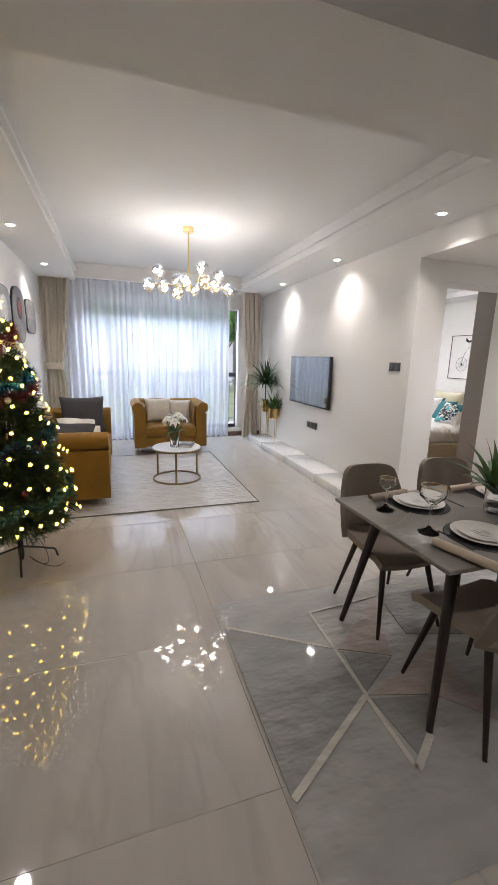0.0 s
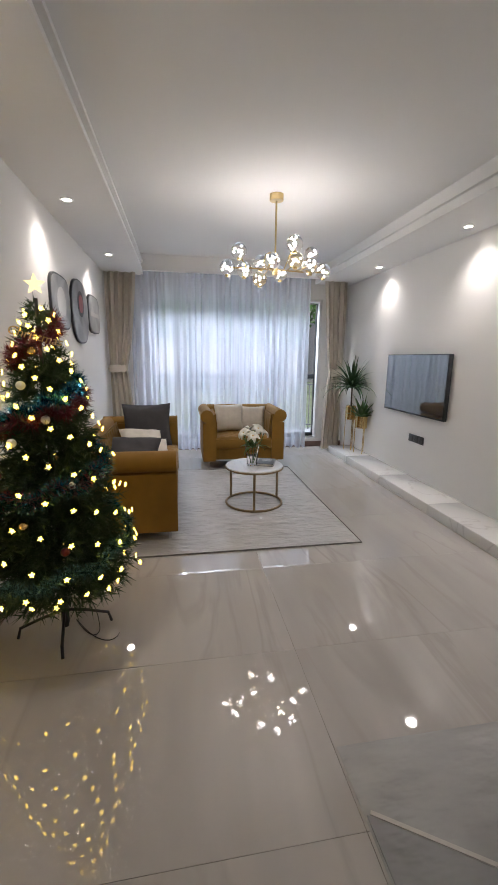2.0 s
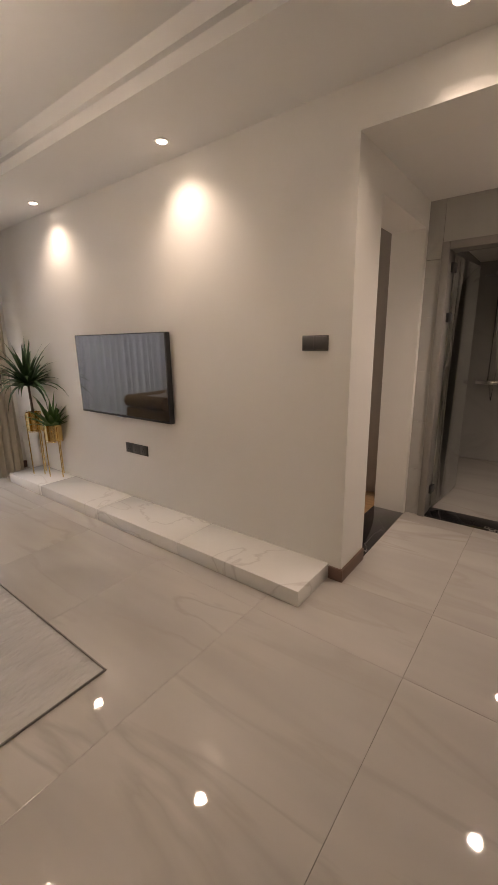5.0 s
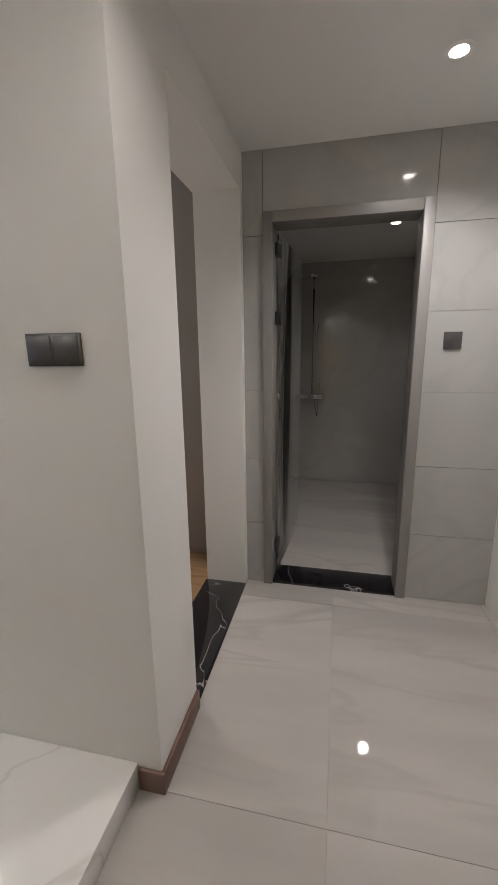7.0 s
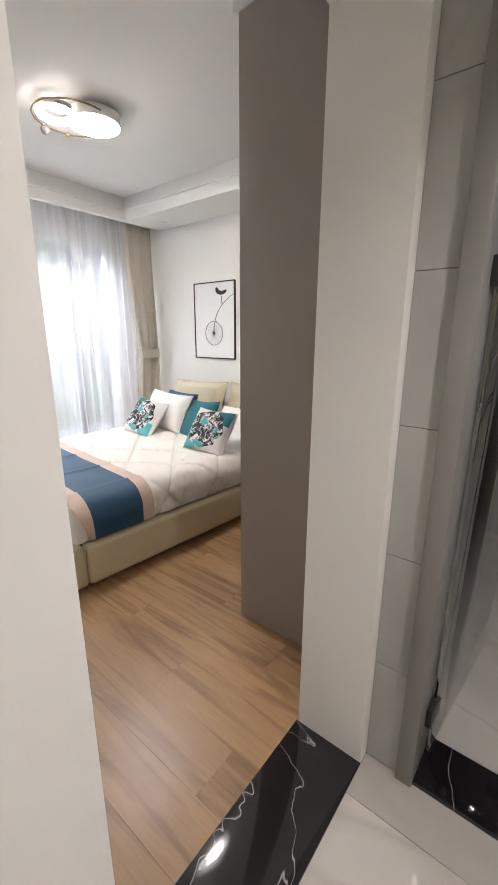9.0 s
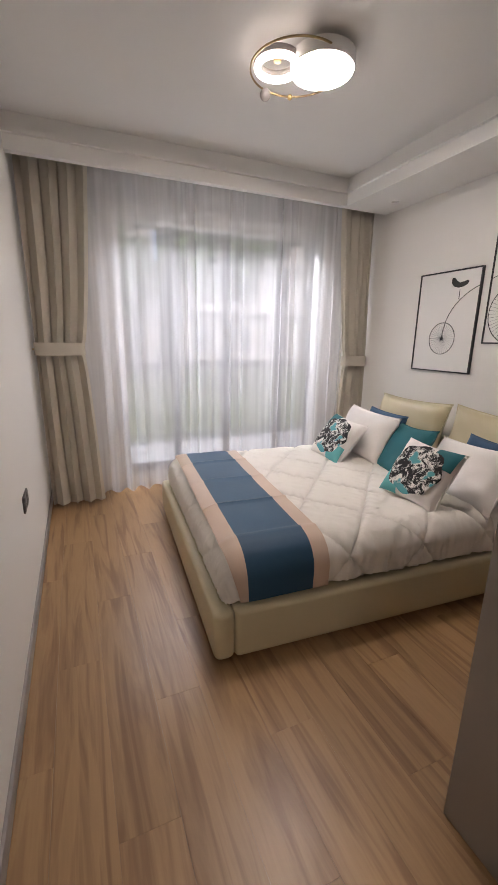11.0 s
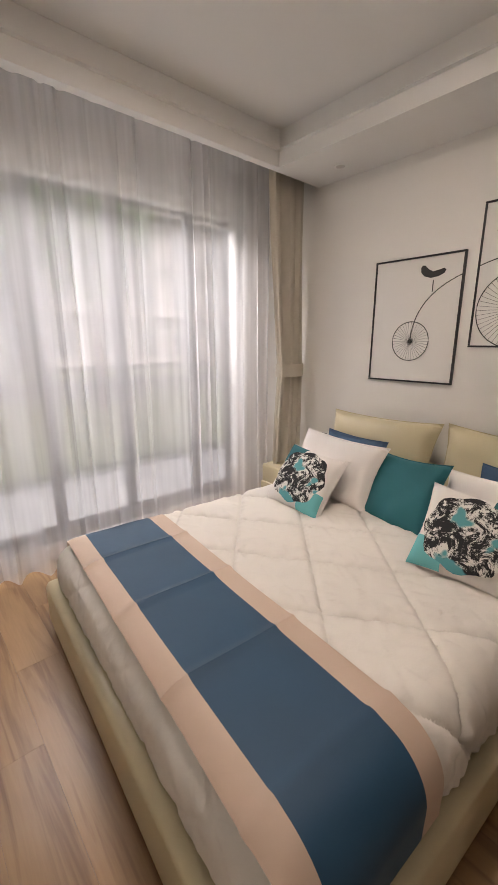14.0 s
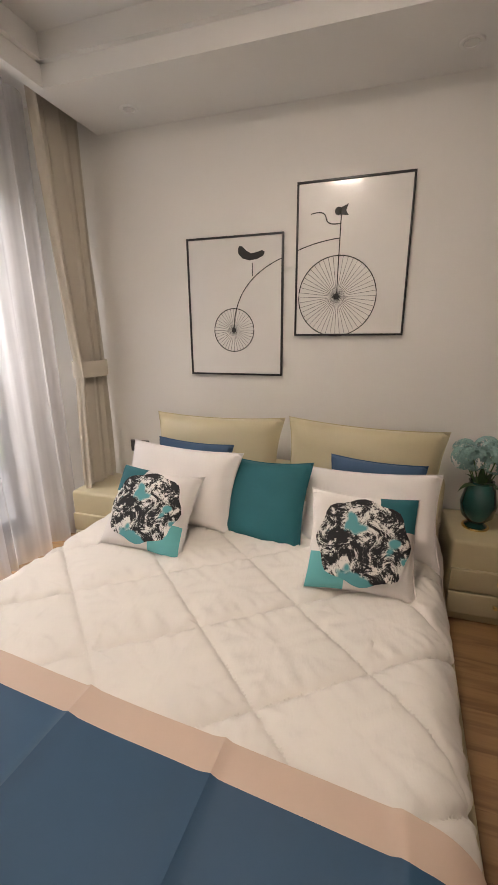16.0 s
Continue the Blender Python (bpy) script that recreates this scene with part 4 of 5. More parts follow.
def art_panel(y, z, w, h, p, label, spots):
    a = thing("wall_art", label, "wall art", pose(XL, y, z), "three-part wall art")
    part("backing", extrude_outline(lobed(w, h, p), "x", 0.0, 0.022), PLASTIC, a, "black edge")
    part("print", extrude_outline(lobed(w - 0.03, h - 0.03, p), "x", 0.0221, 0.026), SLATE, a)
    for (oy, oz, r, mat) in spots:
        part("motif", lathe([(0, 0.0), (r, 0.0), (r, 0.002), (0, 0.002)], 28), mat, a).matrix_basis = pose(0.026, oy, oz, 0, 90, 0)


art_panel(5.29, 1.94, 0.58, 0.46, 4, "grey abstract wall panel with a pale disc and rounded corners", ((0.0, 0.0, 0.13, PAPER),))
art_panel(6.00, 1.93, 0.70, 0.64, 2.6, "tall lobed grey wall panel with a dark red flower disc", ((0.0, 0.08, 0.13, PLASTIC), (0.0, 0.08, 0.09, ROSE)))
for ob in [o for o in scene.objects if o.name.startswith("motif") and o.data.materials[0] == ROSE]:
    ob.location.x = 0.0285
art_panel(6.71, 1.97, 0.64, 0.44, 4, "grey abstract wall panel with a pale stripe", ())
bm = box(0.0261, 0.028, -0.24, 0.24, -0.03, 0.02)
a3 = [o for o in scene.objects if o.name.startswith("wall_art")][-1]
part("stripe", bm, PAPER, a3)

# ---------- chandelier ----------
CH = (1.265, 5.06)
BALLS = [(0.84, 5.05, 2.243), (0.942, 5.06, 2.386), (0.987, 5.04, 2.231), (1.19, 5.38, 2.222), (1.175, 5.26, 2.345), (1.166, 4.76, 2.252),
         (1.39, 5.38, 2.28), (1.366, 4.80, 2.402), (1.41, 4.92, 2.305), (1.62, 5.15, 2.41), (1.49, 4.76, 2.228), (1.74, 5.14, 2.27)]
chd = thing("chandelier", "brass branching chandelier with twelve lit glass globes", "chandelier", pose(CH[0], CH[1], 0))
part("canopy", lathe([(0, Z2 - 0.05), (0.055, Z2 - 0.05), (0.06, Z2 - 0.045), (0.06, Z2), (0, Z2)], 32), BRASS, chd)
part("stem", rod((0, 0, 2.24), (0, 0, Z2 - 0.05), 0.008), BRASS, chd)
part("hub", lathe([(0, 2.20), (0.022, 2.205), (0.024, 2.28), (0.01, 2.29), (0, 2.29)], 20), BRASS, chd)
part("main_bar", tube([(-0.43, -0.01, 2.245), (-0.2, 0, 2.25), (0, 0, 2.25), (0.25, 0.05, 2.25), (0.47, 0.08, 2.262)], 0.006), BRASS, chd)
for k, (bx, by, bz) in enumerate(BALLS):
    p = Vector((bx - CH[0], by - CH[1], bz))
    root = Vector((max(-0.42, min(0.45, p.x * 0.8)), 0.02 * (p.x > 0.1), 2.25))
    if (p - root).length > 0.09:
        part("arm", tube([root, (root + p) / 2 + Vector((0, 0, -0.01)), p - (p - root).normalized() * 0.066], 0.0045), BRASS, chd)
    g = part("globe", ball(p, 0.068, u=24, v=16), SMOKE if k in (8, 3) else GLOBE, chd, "clear glass globe shade")
    g.visible_shadow = False
    cap = part("cap", lathe([(0, 0), (0.018, 0), (0.018, 0.022), (0, 0.026)], 14, centre=p + Vector((0, 0, -0.075))), BRASS, g)
    bm = bmesh.new()
    rg = random.Random(k)
    for j in range(7):
        o = Vector((rg.uniform(-1, 1), rg.uniform(-1, 1), rg.uniform(-1, 1))).normalized() * 0.042
        ball(p + o, 0.0075, bm, 8, 6)
    ball(p, 0.014, bm, 10, 8)
    part("bulb", bm, BULB, g, "glowing white led cluster")


# ---------- christmas tree ----------
def fir_tree(x, y):
    t = thing("christmas_tree", "dark green christmas tree with warm star lights and tinsel garlands", "christmas tree", pose(x, y, 0))
    rg = random.Random(21)
    zb, zt, rb = 0.30, 1.74, 0.375
    part("trunk", rod((0, 0, 0.03), (0, 0, zt), 0.016, 0.008), PLASTIC, t)
    part("stand_pole", rod((0, 0, 0.05), (0, 0, 0.24), 0.02), PLASTIC, t, "black metal stand pole")
    for k in range(4):
        a = math.radians(-80 + 90 * k)
        part("stand_leg", tube([(0, 0, 0.13), (0.12 * math.cos(a), 0.12 * math.sin(a), 0.10), (0.22 * math.cos(a), 0.22 * math.sin(a), 0.065), (0.235 * math.cos(a), 0.235 * math.sin(a), 0.008)], 0.008, 8), PLASTIC, t, "black metal tripod leg")

    def radius(z):
        k = (z - zb) / (zt - zb)
        return (rb * (1 - k) ** 0.85 + 0.03) * (1.0 if k > 0.1 else 0.55 + 4.5 * k)
    verts, faces = [], []

    def needle(p, d, ln, w):
        s = d.cross(Vector((rg.random() - 0.5, rg.random() - 0.5, rg.random() - 0.5))).normalized() * w
        b = len(verts)
        verts.extend((p - s, p + s, p + d * ln))
        faces.append((b, b + 1, b + 2))
    tips = []
    for k in range(900):
        z = zb + (zt - zb) * (1 - math.sqrt(rg.random())) if k > 60 else zb + (zt - zb) * rg.random()
        z = max(zb, min(zt - 0.02, z))
        a = k * 2.39996
        r = radius(z) * (0.72 + 0.4 * rg.random())
        d = Vector((math.cos(a), math.sin(a), -0.12 + 0.5 * rg.random() * (z - zb))).normalized()
        start = Vector((0, 0, z)) + d * r * 0.25
        n = int(34 + 90 * r)
        for j in range(n):
            s = 0.25 + 0.75 * j / n
            p = Vector((0, 0, z)) + d * r * s + Vector((0, 0, -0.05 * s * s))
            q = Vector((rg.gauss(0, 1), rg.gauss(0, 1), rg.gauss(0, 1)))
            needle(p, (d * 0.9 + q.normalized() * 0.8).normalized(), 0.035 + 0.035 * rg.random(), 0.0036)
        tips.append((Vector((0, 0, z)) + d * r, d))
    raw_part("foliage", verts, faces, NEEDLE, t, "dense dark green artificial needles")
    # tinsel garlands
    for mat, ph, turns, z0, z1, nm in ((TINBLUE, 0.5, 2.2, 0.62, 1.45, "blue tinsel garland"), (TINRED, 3.4, 2.6, 0.8, 1.66, "red tinsel garland"), (TINTEAL, 2.6, 1.6, 0.36, 0.95, "silvery teal tinsel garland")):
        vv, ff = [], []
        for j in range(5200):
            s = j / 5200
            z = z0 + (z1 - z0) * s
            a = ph + turns * 2 * math.pi * s
            r = radius(z) * 1.03
            p = Vector((r * math.cos(a), r * math.sin(a), z + 0.02 * math.sin(9 * a)))
            d = Vector((rg.gauss(0, 1), rg.gauss(0, 1), rg.gauss(0, 1))).normalized()
            w = d.orthogonal().normalized() * 0.0028
            b = len(vv)
            vv += [p - w, p + w, p + d * 0.055]
            ff.append((b, b + 1, b + 2))
        raw_part("garland", vv, ff, mat, t, nm)
    # star lights
    bm = bmesh.new()
    top, bot = [], []
    for j in range(10):
        rr, aa = (0.0132 if j % 2 == 0 else 0.0055), math.pi / 2 + j * math.pi / 5
        top.append((rr * math.cos(aa), rr * math.sin(aa)))
    star = mesh_of("star_light", extrude_outline(top, "y", -0.003, 0.003, bm), FAIRY)
    for k in range(170):
        z = zb + 0.02 + (zt - zb - 0.06) * (k / 170) ** 1.25
        a = k * 2.39996 * 1.02
        r = radius(z) * (1.1 + 0.12 * rg.random())
        ob = new("star_light", star)
        ob.parent = t
        ob.matrix_basis = pose(r * math.cos(a), r * math.sin(a), z, rg.uniform(-30, 30), rg.uniform(-40, 40), math.degrees(a) + 90)
    big = []
    for j in range(10):
        rr, aa = (0.046 if j % 2 == 0 else 0.02), math.pi / 2 + j * math.pi / 5
        big.append((rr * math.cos(aa), rr * math.sin(aa) + zt + 0.06))
    part("star_topper", extrude_outline(big, "y", -0.008, 0.008), TOPPER, t, "small glowing golden star on the tip")
    for k, (a, z, mat) in enumerate(((-1.9, 1.35, PETAL), (-1.3, 1.2, PETAL), (-2.3, 0.95, TINRED), (-1.0, 0.9, PETAL), (-1.7, 0.75, GOLD), (-2.0, 1.1, PETAL), (-1.2, 0.62, TINRED), (-1.6, 1.5, GOLD))):
        r = radius(z) * 1.02
        part("ornament", ball((r * math.cos(a), r * math.sin(a), z), 0.02, u=14, v=10), mat, t, "small hanging ornament")
    txt = bpy.data.curves.new("sign_text", "FONT")
    txt.body, txt.size, txt.extrude, txt.shear = "Christmas", 0.055, 0.002, 0.2
    tmp = new("sign_tmp", txt)
    me = bpy.data.meshes.new_from_object(tmp)
    bpy.data.objects.remove(tmp)
    me.materials.append(GOLD)
    sign = new("name_sign", me)
    sign.parent = t
    sign.matrix_basis = pose(-0.085, -0.15, 1.575, 90, 14, 0)
    tagged(sign, "golden word ornament near the top")
    pts = [(0.05 + 0.1 * math.sin(1.7 * s) + 0.03 * s, 0.05 + 0.09 * math.cos(2.3 * s) - 0.02 * s, 0.004 + (0.16 * max(0, 1 - s * 1.2))) for s in [k * 0.16 for k in range(30)]]
    part("cable", tube(pts, 0.0025, 6), PLASTIC, t, "thin dark light-string cable on the floor")
    return t


fir_tree(-0.235, 3.45)

# ---------- dining set ----------
DRG = (0.98, 3.05, 1.06, 2.57)
FILM = dict(rough=0.33, bump=0.9, bscale=4.5, coat=0.6, vary=0.22, scale=5, stretch=(1, 2.2, 1), bdist=0.03)
D1, D2, D3 = material("dark_slate_rug_patch", (0.25, 0.245, 0.24), **FILM), material("blush_rug_patch", (0.40, 0.33, 0.295), **FILM), material("grey_rug_pile", (0.38, 0.37, 0.355), **FILM)
D4 = material("ivory_rug_line", (0.56, 0.53, 0.48), **FILM)
drug = thing("dining_rug", "grey geometric rug with ivory zigzag lines under clear film", "rug", pose(0, 0, 0))
part("pile", rug_sheet(*DRG, 0.004, 7.0), D3, drug)


def patch(name, pts, mat, z):
    bm = bmesh.new()
    lo = [bm.verts.new((*p, z - 0.004)) for p in pts]
    hi = [bm.verts.new((*p, z)) for p in pts]
    bm.faces.new(hi), bm.faces.new(lo[::-1])
    for k in range(len(pts)):
        j = (k + 1) % len(pts)
        bm.faces.new((lo[k], lo[j], hi[j], hi[k]))
    return part(name, bm, mat, drug)


def stripe(a, b, w, z=0.0175):
    a, b = Vector(a), Vector(b)
    n = Vector((-(b - a).y, (b - a).x)).normalized() * w / 2
    patch("line", [tuple(a - n), tuple(b - n), tuple(b + n), tuple(a + n)], D4, z)


patch("patch", [(0.985, 1.41), (1.483, 1.70), (1.52, 1.99), (0.985, 2.32)], D1, 0.0160)
patch("patch", [(1.52, 2.0), (1.98, 2.35), (1.76, 1.88)], D2, 0.0168)
patch("patch", [(1.50, 1.70), (2.02, 1.88), (1.97, 1.42), (1.79, 1.62)], D2, 0.0170)
patch("patch", [(1.53, 1.98), (1.75, 1.87), (1.50, 1.72)], D1, 0.0165)
patch("patch", [(1.50, 1.68), (1.77, 1.62), (1.52, 1.38)], D1, 0.0166)
patch("patch", [(2.02, 2.35), (2.5, 2.35), (2.3, 1.9), (1.95, 2.0)], D1, 0.0164)
for a, b, w in (((1.0, 2.325), (1.52, 2.0), 0.014), ((1.51, 2.32), (1.49, 1.70), 0.018), ((1.483, 1.70), (0.99, 1.395), 0.028), ((1.485, 1.70), (1.476, 1.36), 0.02), ((1.476, 1.355), (1.63, 1.46), 0.03), ((1.51, 2.32), (2.0, 2.36), 0.014)):
    stripe(a, b, w)

TBL = thing("dining_table", "grey stone-topped dining table on splayed dark legs", "table", pose(0, 0, 0.018))
part("tabletop", box(1.585, 2.93, 1.44, 2.25, 0.722, 0.742, 0.006), STONE, TBL, "matt grey stone top")
part("apron", box(1.72, 2.80, 1.56, 2.13, 0.67, 0.722, 0.004), DARKWOOD, TBL)
for lx, ly, fx, fy in ((1.78, 1.60, 1.63, 1.47), (1.78, 2.09, 1.66, 2.205), (2.74, 1.60, 2.89, 1.47), (2.74, 2.09, 2.86, 2.205)):
    part("leg", rod((fx, fy, 0.0), (lx, ly, 0.722), 0.014, 0.028, 14), DARKWOOD, TBL, "tapered dark brown leg")
TT = 0.76


def dining_chair(m):
    c = thing("dining_chair", "taupe leatherette shell dining chair on dark tapered legs", "chair", m, "dining chairs")

    def shell_seat(u, v):
        a, b = 2 * u - 1, v
        w = 0.215 * (1 - 0.10 * b * b)
        return (a * w, -0.22 + 0.44 * b, 0.455 - 0.02 * (1 - a * a) + 0.03 * a * a * b + 0.02 * (b > 0.92) - 0.02 * max(0, 0.12 - b) / 0.12)
    part("seat", sheet(16, 16, shell_seat, 0.035), TAUPE, c, "padded taupe seat")

    def shell_back(u, v):
        a = 2 * u - 1
        w = 0.22 * (1 - 0.22 * v ** 3)
        wrap = -0.10 * abs(a) ** 2.4 * (1 - 0.45 * v)
        zt = 0.44 + 0.40 * v - 0.03 * (abs(a) ** 6) * v
        return (a * w, 0.225 + 0.07 * v + wrap, zt)
    part("backrest", sheet(18, 14, shell_back, 0.028), TAUPE, c, "curved taupe backrest")
    part("seat_frame", box(-0.15, 0.15, -0.15, 0.15, 0.395, 0.415, 0.004), DARKWOOD, c)
    for sx in (-1, 1):
        for fy, ty in ((-0.225, -0.13), (0.235, 0.13)):
            part("leg", rod((sx * 0.205, fy, 0), (sx * 0.14, ty, 0.41), 0.009, 0.018, 12), DARKWOOD, c)
    return c


ch = dining_chair(pose(1.965, 2.225, 0.018, 0, 0, 0))
copy_thing(ch, pose(2.56, 2.26, 0.018, 0, 0, -4))
copy_thing(ch, pose(1.945, 1.545, 0.018, 0, 0, 181))


def place_setting(x, y, turn):
    p = thing("placemat", "round dark grey placemat on the table", "placemat", pose(x, y, TT, 0, 0, turn), "placemats")
    part("mat", lathe([(0, 0), (0.155, 0), (0.157, 0.002), (0.155, 0.004), (0, 0.004)], 40), PLASTIC, p)
    q = thing("dinner_plate", "white china plate with thin dark brush strokes", "plate", pose(x, y, TT + 0.004, 0, 0, turn), "dinner plates")
    part("plate", lathe([(0, 0), (0.075, 0), (0.08, 0.003), (0.128, 0.015), (0.13, 0.018), (0.126, 0.018), (0.08, 0.007), (0, 0.006)], 44), CHINA, q)
    s = thing("side_plate", "smaller white china plate stacked on the dinner plate", "plate", pose(x, y, TT + 0.0105, 0, 0, turn), "side plates")
    part("plate", lathe([(0, 0), (0.06, 0), (0.066, 0.003), (0.102, 0.012), (0.104, 0.015), (0.1, 0.015), (0.064, 0.006), (0, 0.005)], 44), CHINA, s)
    rg = random.Random(int(x * 100))
    bm = bmesh.new()
    for k in range(13):
        yy = -0.045 + 0.0075 * k
        a, ln = rg.uniform(-0.15, 0.15), 0.035 + 0.015 * rg.random()
        v = [bm.verts.new(w) for w in ((-ln, yy, 0.0056), (ln, yy + a * 0.05, 0.0056), (ln, yy + 0.0015 + a * 0.05, 0.0056), (-ln, yy + 0.0015, 0.0056))]
        bm.faces.new(v)
    part("strokes", bm, INK, s, "thin dark brush strokes")
    for k, off in enumerate((-0.175, 0.175)):
        f = thing("fork" if k == 0 else "knife", "black cutlery beside the plate", "cutlery", pose(x + 0.03, y, TT, 0, 0, turn) @ pose(off, 0, 0.001), "cutlery")
        part("handle", box(-0.004, 0.004, -0.1, 0.02, 0, 0.003, 0.001), PLASTIC, f)
        part("head", box(-0.009, 0.009, 0.02, 0.095, 0, 0.0025, 0.001), PLASTIC, f)


place_setting(1.97, 2.05, 0)
place_setting(1.96, 1.64, 180)
place_setting(2.55, 2.05, 0)


def napkin(x, y, turn):
    n = thing("napkin", "rolled beige linen napkin", "napkin", pose(x, y, TT + 0.02, 0, 0, turn), "linen napkins")

    def f(u, v):
        a = 2 * math.pi * 1.6 * v
        r = 0.010 + 0.010 * v
        return (-0.13 + 0.26 * u, r * math.cos(a) * (1 + 0.2 * u), r * math.sin(a) * 0.9)
    part("cloth", sheet(14, 30, f, 0.0015), BOUCLE, n)


napkin(1.87, 2.17, 8), napkin(1.72, 1.50, -75), napkin(2.42, 2.18, 5)


def goblet(x, y, h, bowl, label):
    g = thing("glass_goblet", label, "glass", pose(x, y, TT), "cut-glass goblets")
    part("foot", lathe([(0, 0), (0.045, 0), (0.045, 0.005), (0.02, 0.014), (0.007, 0.03), (0.0, 0.03)], 28), CLEAR, g)
    part("stem", lathe([(0, 0.03), (0.006, 0.03), (0.0055, h * 0.62), (0, h * 0.62)], 16), CLEAR, g)
    z = h * 0.62
    part("bowl", lathe([(0, z), (bowl * 0.35, z + 0.003), (bowl * 0.92, z + 0.035), (bowl, h - 0.03), (bowl * 0.9, h), (bowl * 0.87, h), (bowl * 0.95, h - 0.03), (bowl * 0.86, z + 0.038), (bowl * 0.3, z + 0.008), (0, z + 0.008)], 16), CLEAR, g)
    part("rim", ring((0, 0, h), bowl * 0.885, 0.0018, n=32, seg=6), GOLD, g, "gilt rim")


goblet(1.74, 2.02, 0.17, 0.042, "short-stemmed cut-glass goblet with a gilt rim")
goblet(1.76, 1.74, 0.215, 0.058, "tall cut-glass goblet with a wide bowl")
tv2 = thing("table_plant", "green leafy stems in a clear glass vase on the dining table", "plant", pose(2.28, 1.86, TT))
part("vase", lathe([(0, 0), (0.045, 0), (0.05, 0.01), (0.055, 0.16), (0.05, 0.16), (0.045, 0.012), (0, 0.012)], 20), CLEAR, tv2)
blade_plant(tv2, (0, 0, 0.1), 22, 0.27, 0.95, 17, LEAF2, 0.05)

# ---------- bathroom door and shower ----------
door = tagged(new("door_1"), "open frameless glass shower-room door in a grey metal frame", "door", kind="structure")
bm = box(XP - 0.022, XP + 0.15, FR[0], FR[0] + 0.055, 0, FR[2], 0.004)
part("door_jamb", bm, FRAME, door)
part("door_jamb", box(XP - 0.022, XP + 0.15, FR[1] - 0.055, FR[1], 0, FR[2], 0.004), FRAME, door)
part("door_head", box(XP - 0.022, XP + 0.15, FR[0] + 0.055, FR[1] - 0.055, FR[2] - 0.055, FR[2], 0.004), FRAME, door)
leafm = Matrix.Translation((XP + 0.10, FR[1] - 0.065, 0)) @ pose(0, 0, 0, 0, 0, -5)
gp = part("glass_leaf", box(0.02, 0.74, -0.004, 0.004, 0.03, FR[2] - 0.07, 0.001), glass("clear_door_glass", (0.93, 0.96, 0.95), 0, 1.45), door, "clear glass leaf swung inwards")
gp.matrix_basis = leafm
for z in (0.22, 1.62, 1.98):
    hg = part("hinge", box(-0.035, 0.05, -0.012, 0.012, z - 0.035, z + 0.035, 0.003), PLASTIC, door, "black metal hinge")
    hg.matrix_basis = leafm
sh = thing("shower_set", "chrome rain shower rail with hand shower on the tiled wall", "shower", pose(6.60, 3.40, 0, 0, 0, -90))
part("riser", tube([(0, -0.04, 0.95), (0, -0.04, 2.05), (0.0, -0.08, 2.12), (0.0, -0.35, 2.14)], 0.009), CHROME, sh)
part("rain_head", lathe([(0, 2.10), (0.1, 2.10), (0.1, 2.112), (0.02, 2.125), (0, 2.125)], 28, centre=(0, -0.36, 0)), CHROME, sh)
part("mixer", box(-0.13, 0.13, -0.07, 0, 0.93, 0.98, 0.012), CHROME, sh)
part("hand_shower", rod((0.03, -0.09, 1.5), (0.03, -0.06, 1.7), 0.012, 0.03), CHROME, sh)
part("hose", tube([(0.03, -0.09, 1.5), (0.08, -0.1, 1.1), (0.06, -0.1, 0.75), (0.02, -0.07, 0.93)], 0.006), CHROME, sh)

# ---------- bedroom: wardrobe ----------
wd = thing("wardrobe", "tall taupe laminate wardrobe reaching the ceiling edge", "wardrobe", pose(0, 0, 0))
part("side_panel", box(4.75, 4.772, YN1, 4.49, 0, Z1 - 0.005, 0.001), WARDROBE, wd, "plain taupe side panel")
part("body", box(4.772, XH - 0.015, YN1, 4.465, 0.0, Z1 - 0.006), WARDROBE, wd)
for k in range(4):
    w = (XH - 0.015 - 4.772) / 4
    part("door", box(4.774 + w * k, 4.770 + w * (k + 1), 4.466, 4.488, 0.06, Z1 - 0.02, 0.001), WARDROBE, wd)

# ---------- bedroom: bed ----------
BED = Matrix.Translation((4.25, 5.31, 0)) @ pose(0, 0, 0, 0, 0, -3.8)
BL, BW = 2.20, 1.84
bed = thing("bed", "low double bed with a cream leather frame and pillow headboard", "bed", BED)
FH = 0.285
bm = box(0, 0.10, 0, BW, 0.03, FH, 0.035, 4)
part("foot_board", bm, LEATHER, bed, "padded cream leather foot panel")
for a, b in ((0, 0.10), (BW - 0.10, BW)):
    part("side_rail", box(0.096, BL, a, b, 0.03, FH, 0.03, 3), LEATHER, bed, "padded cream leather side rail")
part("slat_base", box(0.1, BL - 0.05, 0.1, BW - 0.1, 0.06, 0.22), PLASTIC, bed)
for x, y in ((0.15, 0.15), (0.15, BW - 0.15), (BL - 0.2, 0.15), (BL - 0.2, BW - 0.15)):
    part("foot", rod((x, y, 0), (x, y, 0.06), 0.03), PLASTIC, bed)
part("headboard", box(BL - 0.08, BL + 0.03, 0.02, BW - 0.02, 0.03, 0.72, 0.03, 3), LEATHER, bed, "cream leather headboard")
solid("mattress", box(0.12, BL - 0.1, 0.12, BW - 0.12, 0.22, 0.47, 0.05, 4), PILLOWW, "white mattress inside the bed frame", "mattress", BED)
QT = 0.515
Q0, Q1, QV0, QV1 = 0.055, 2.02, 0.06, BW - 0.06
QR = 0.125                                       # rounding of the cover's edge


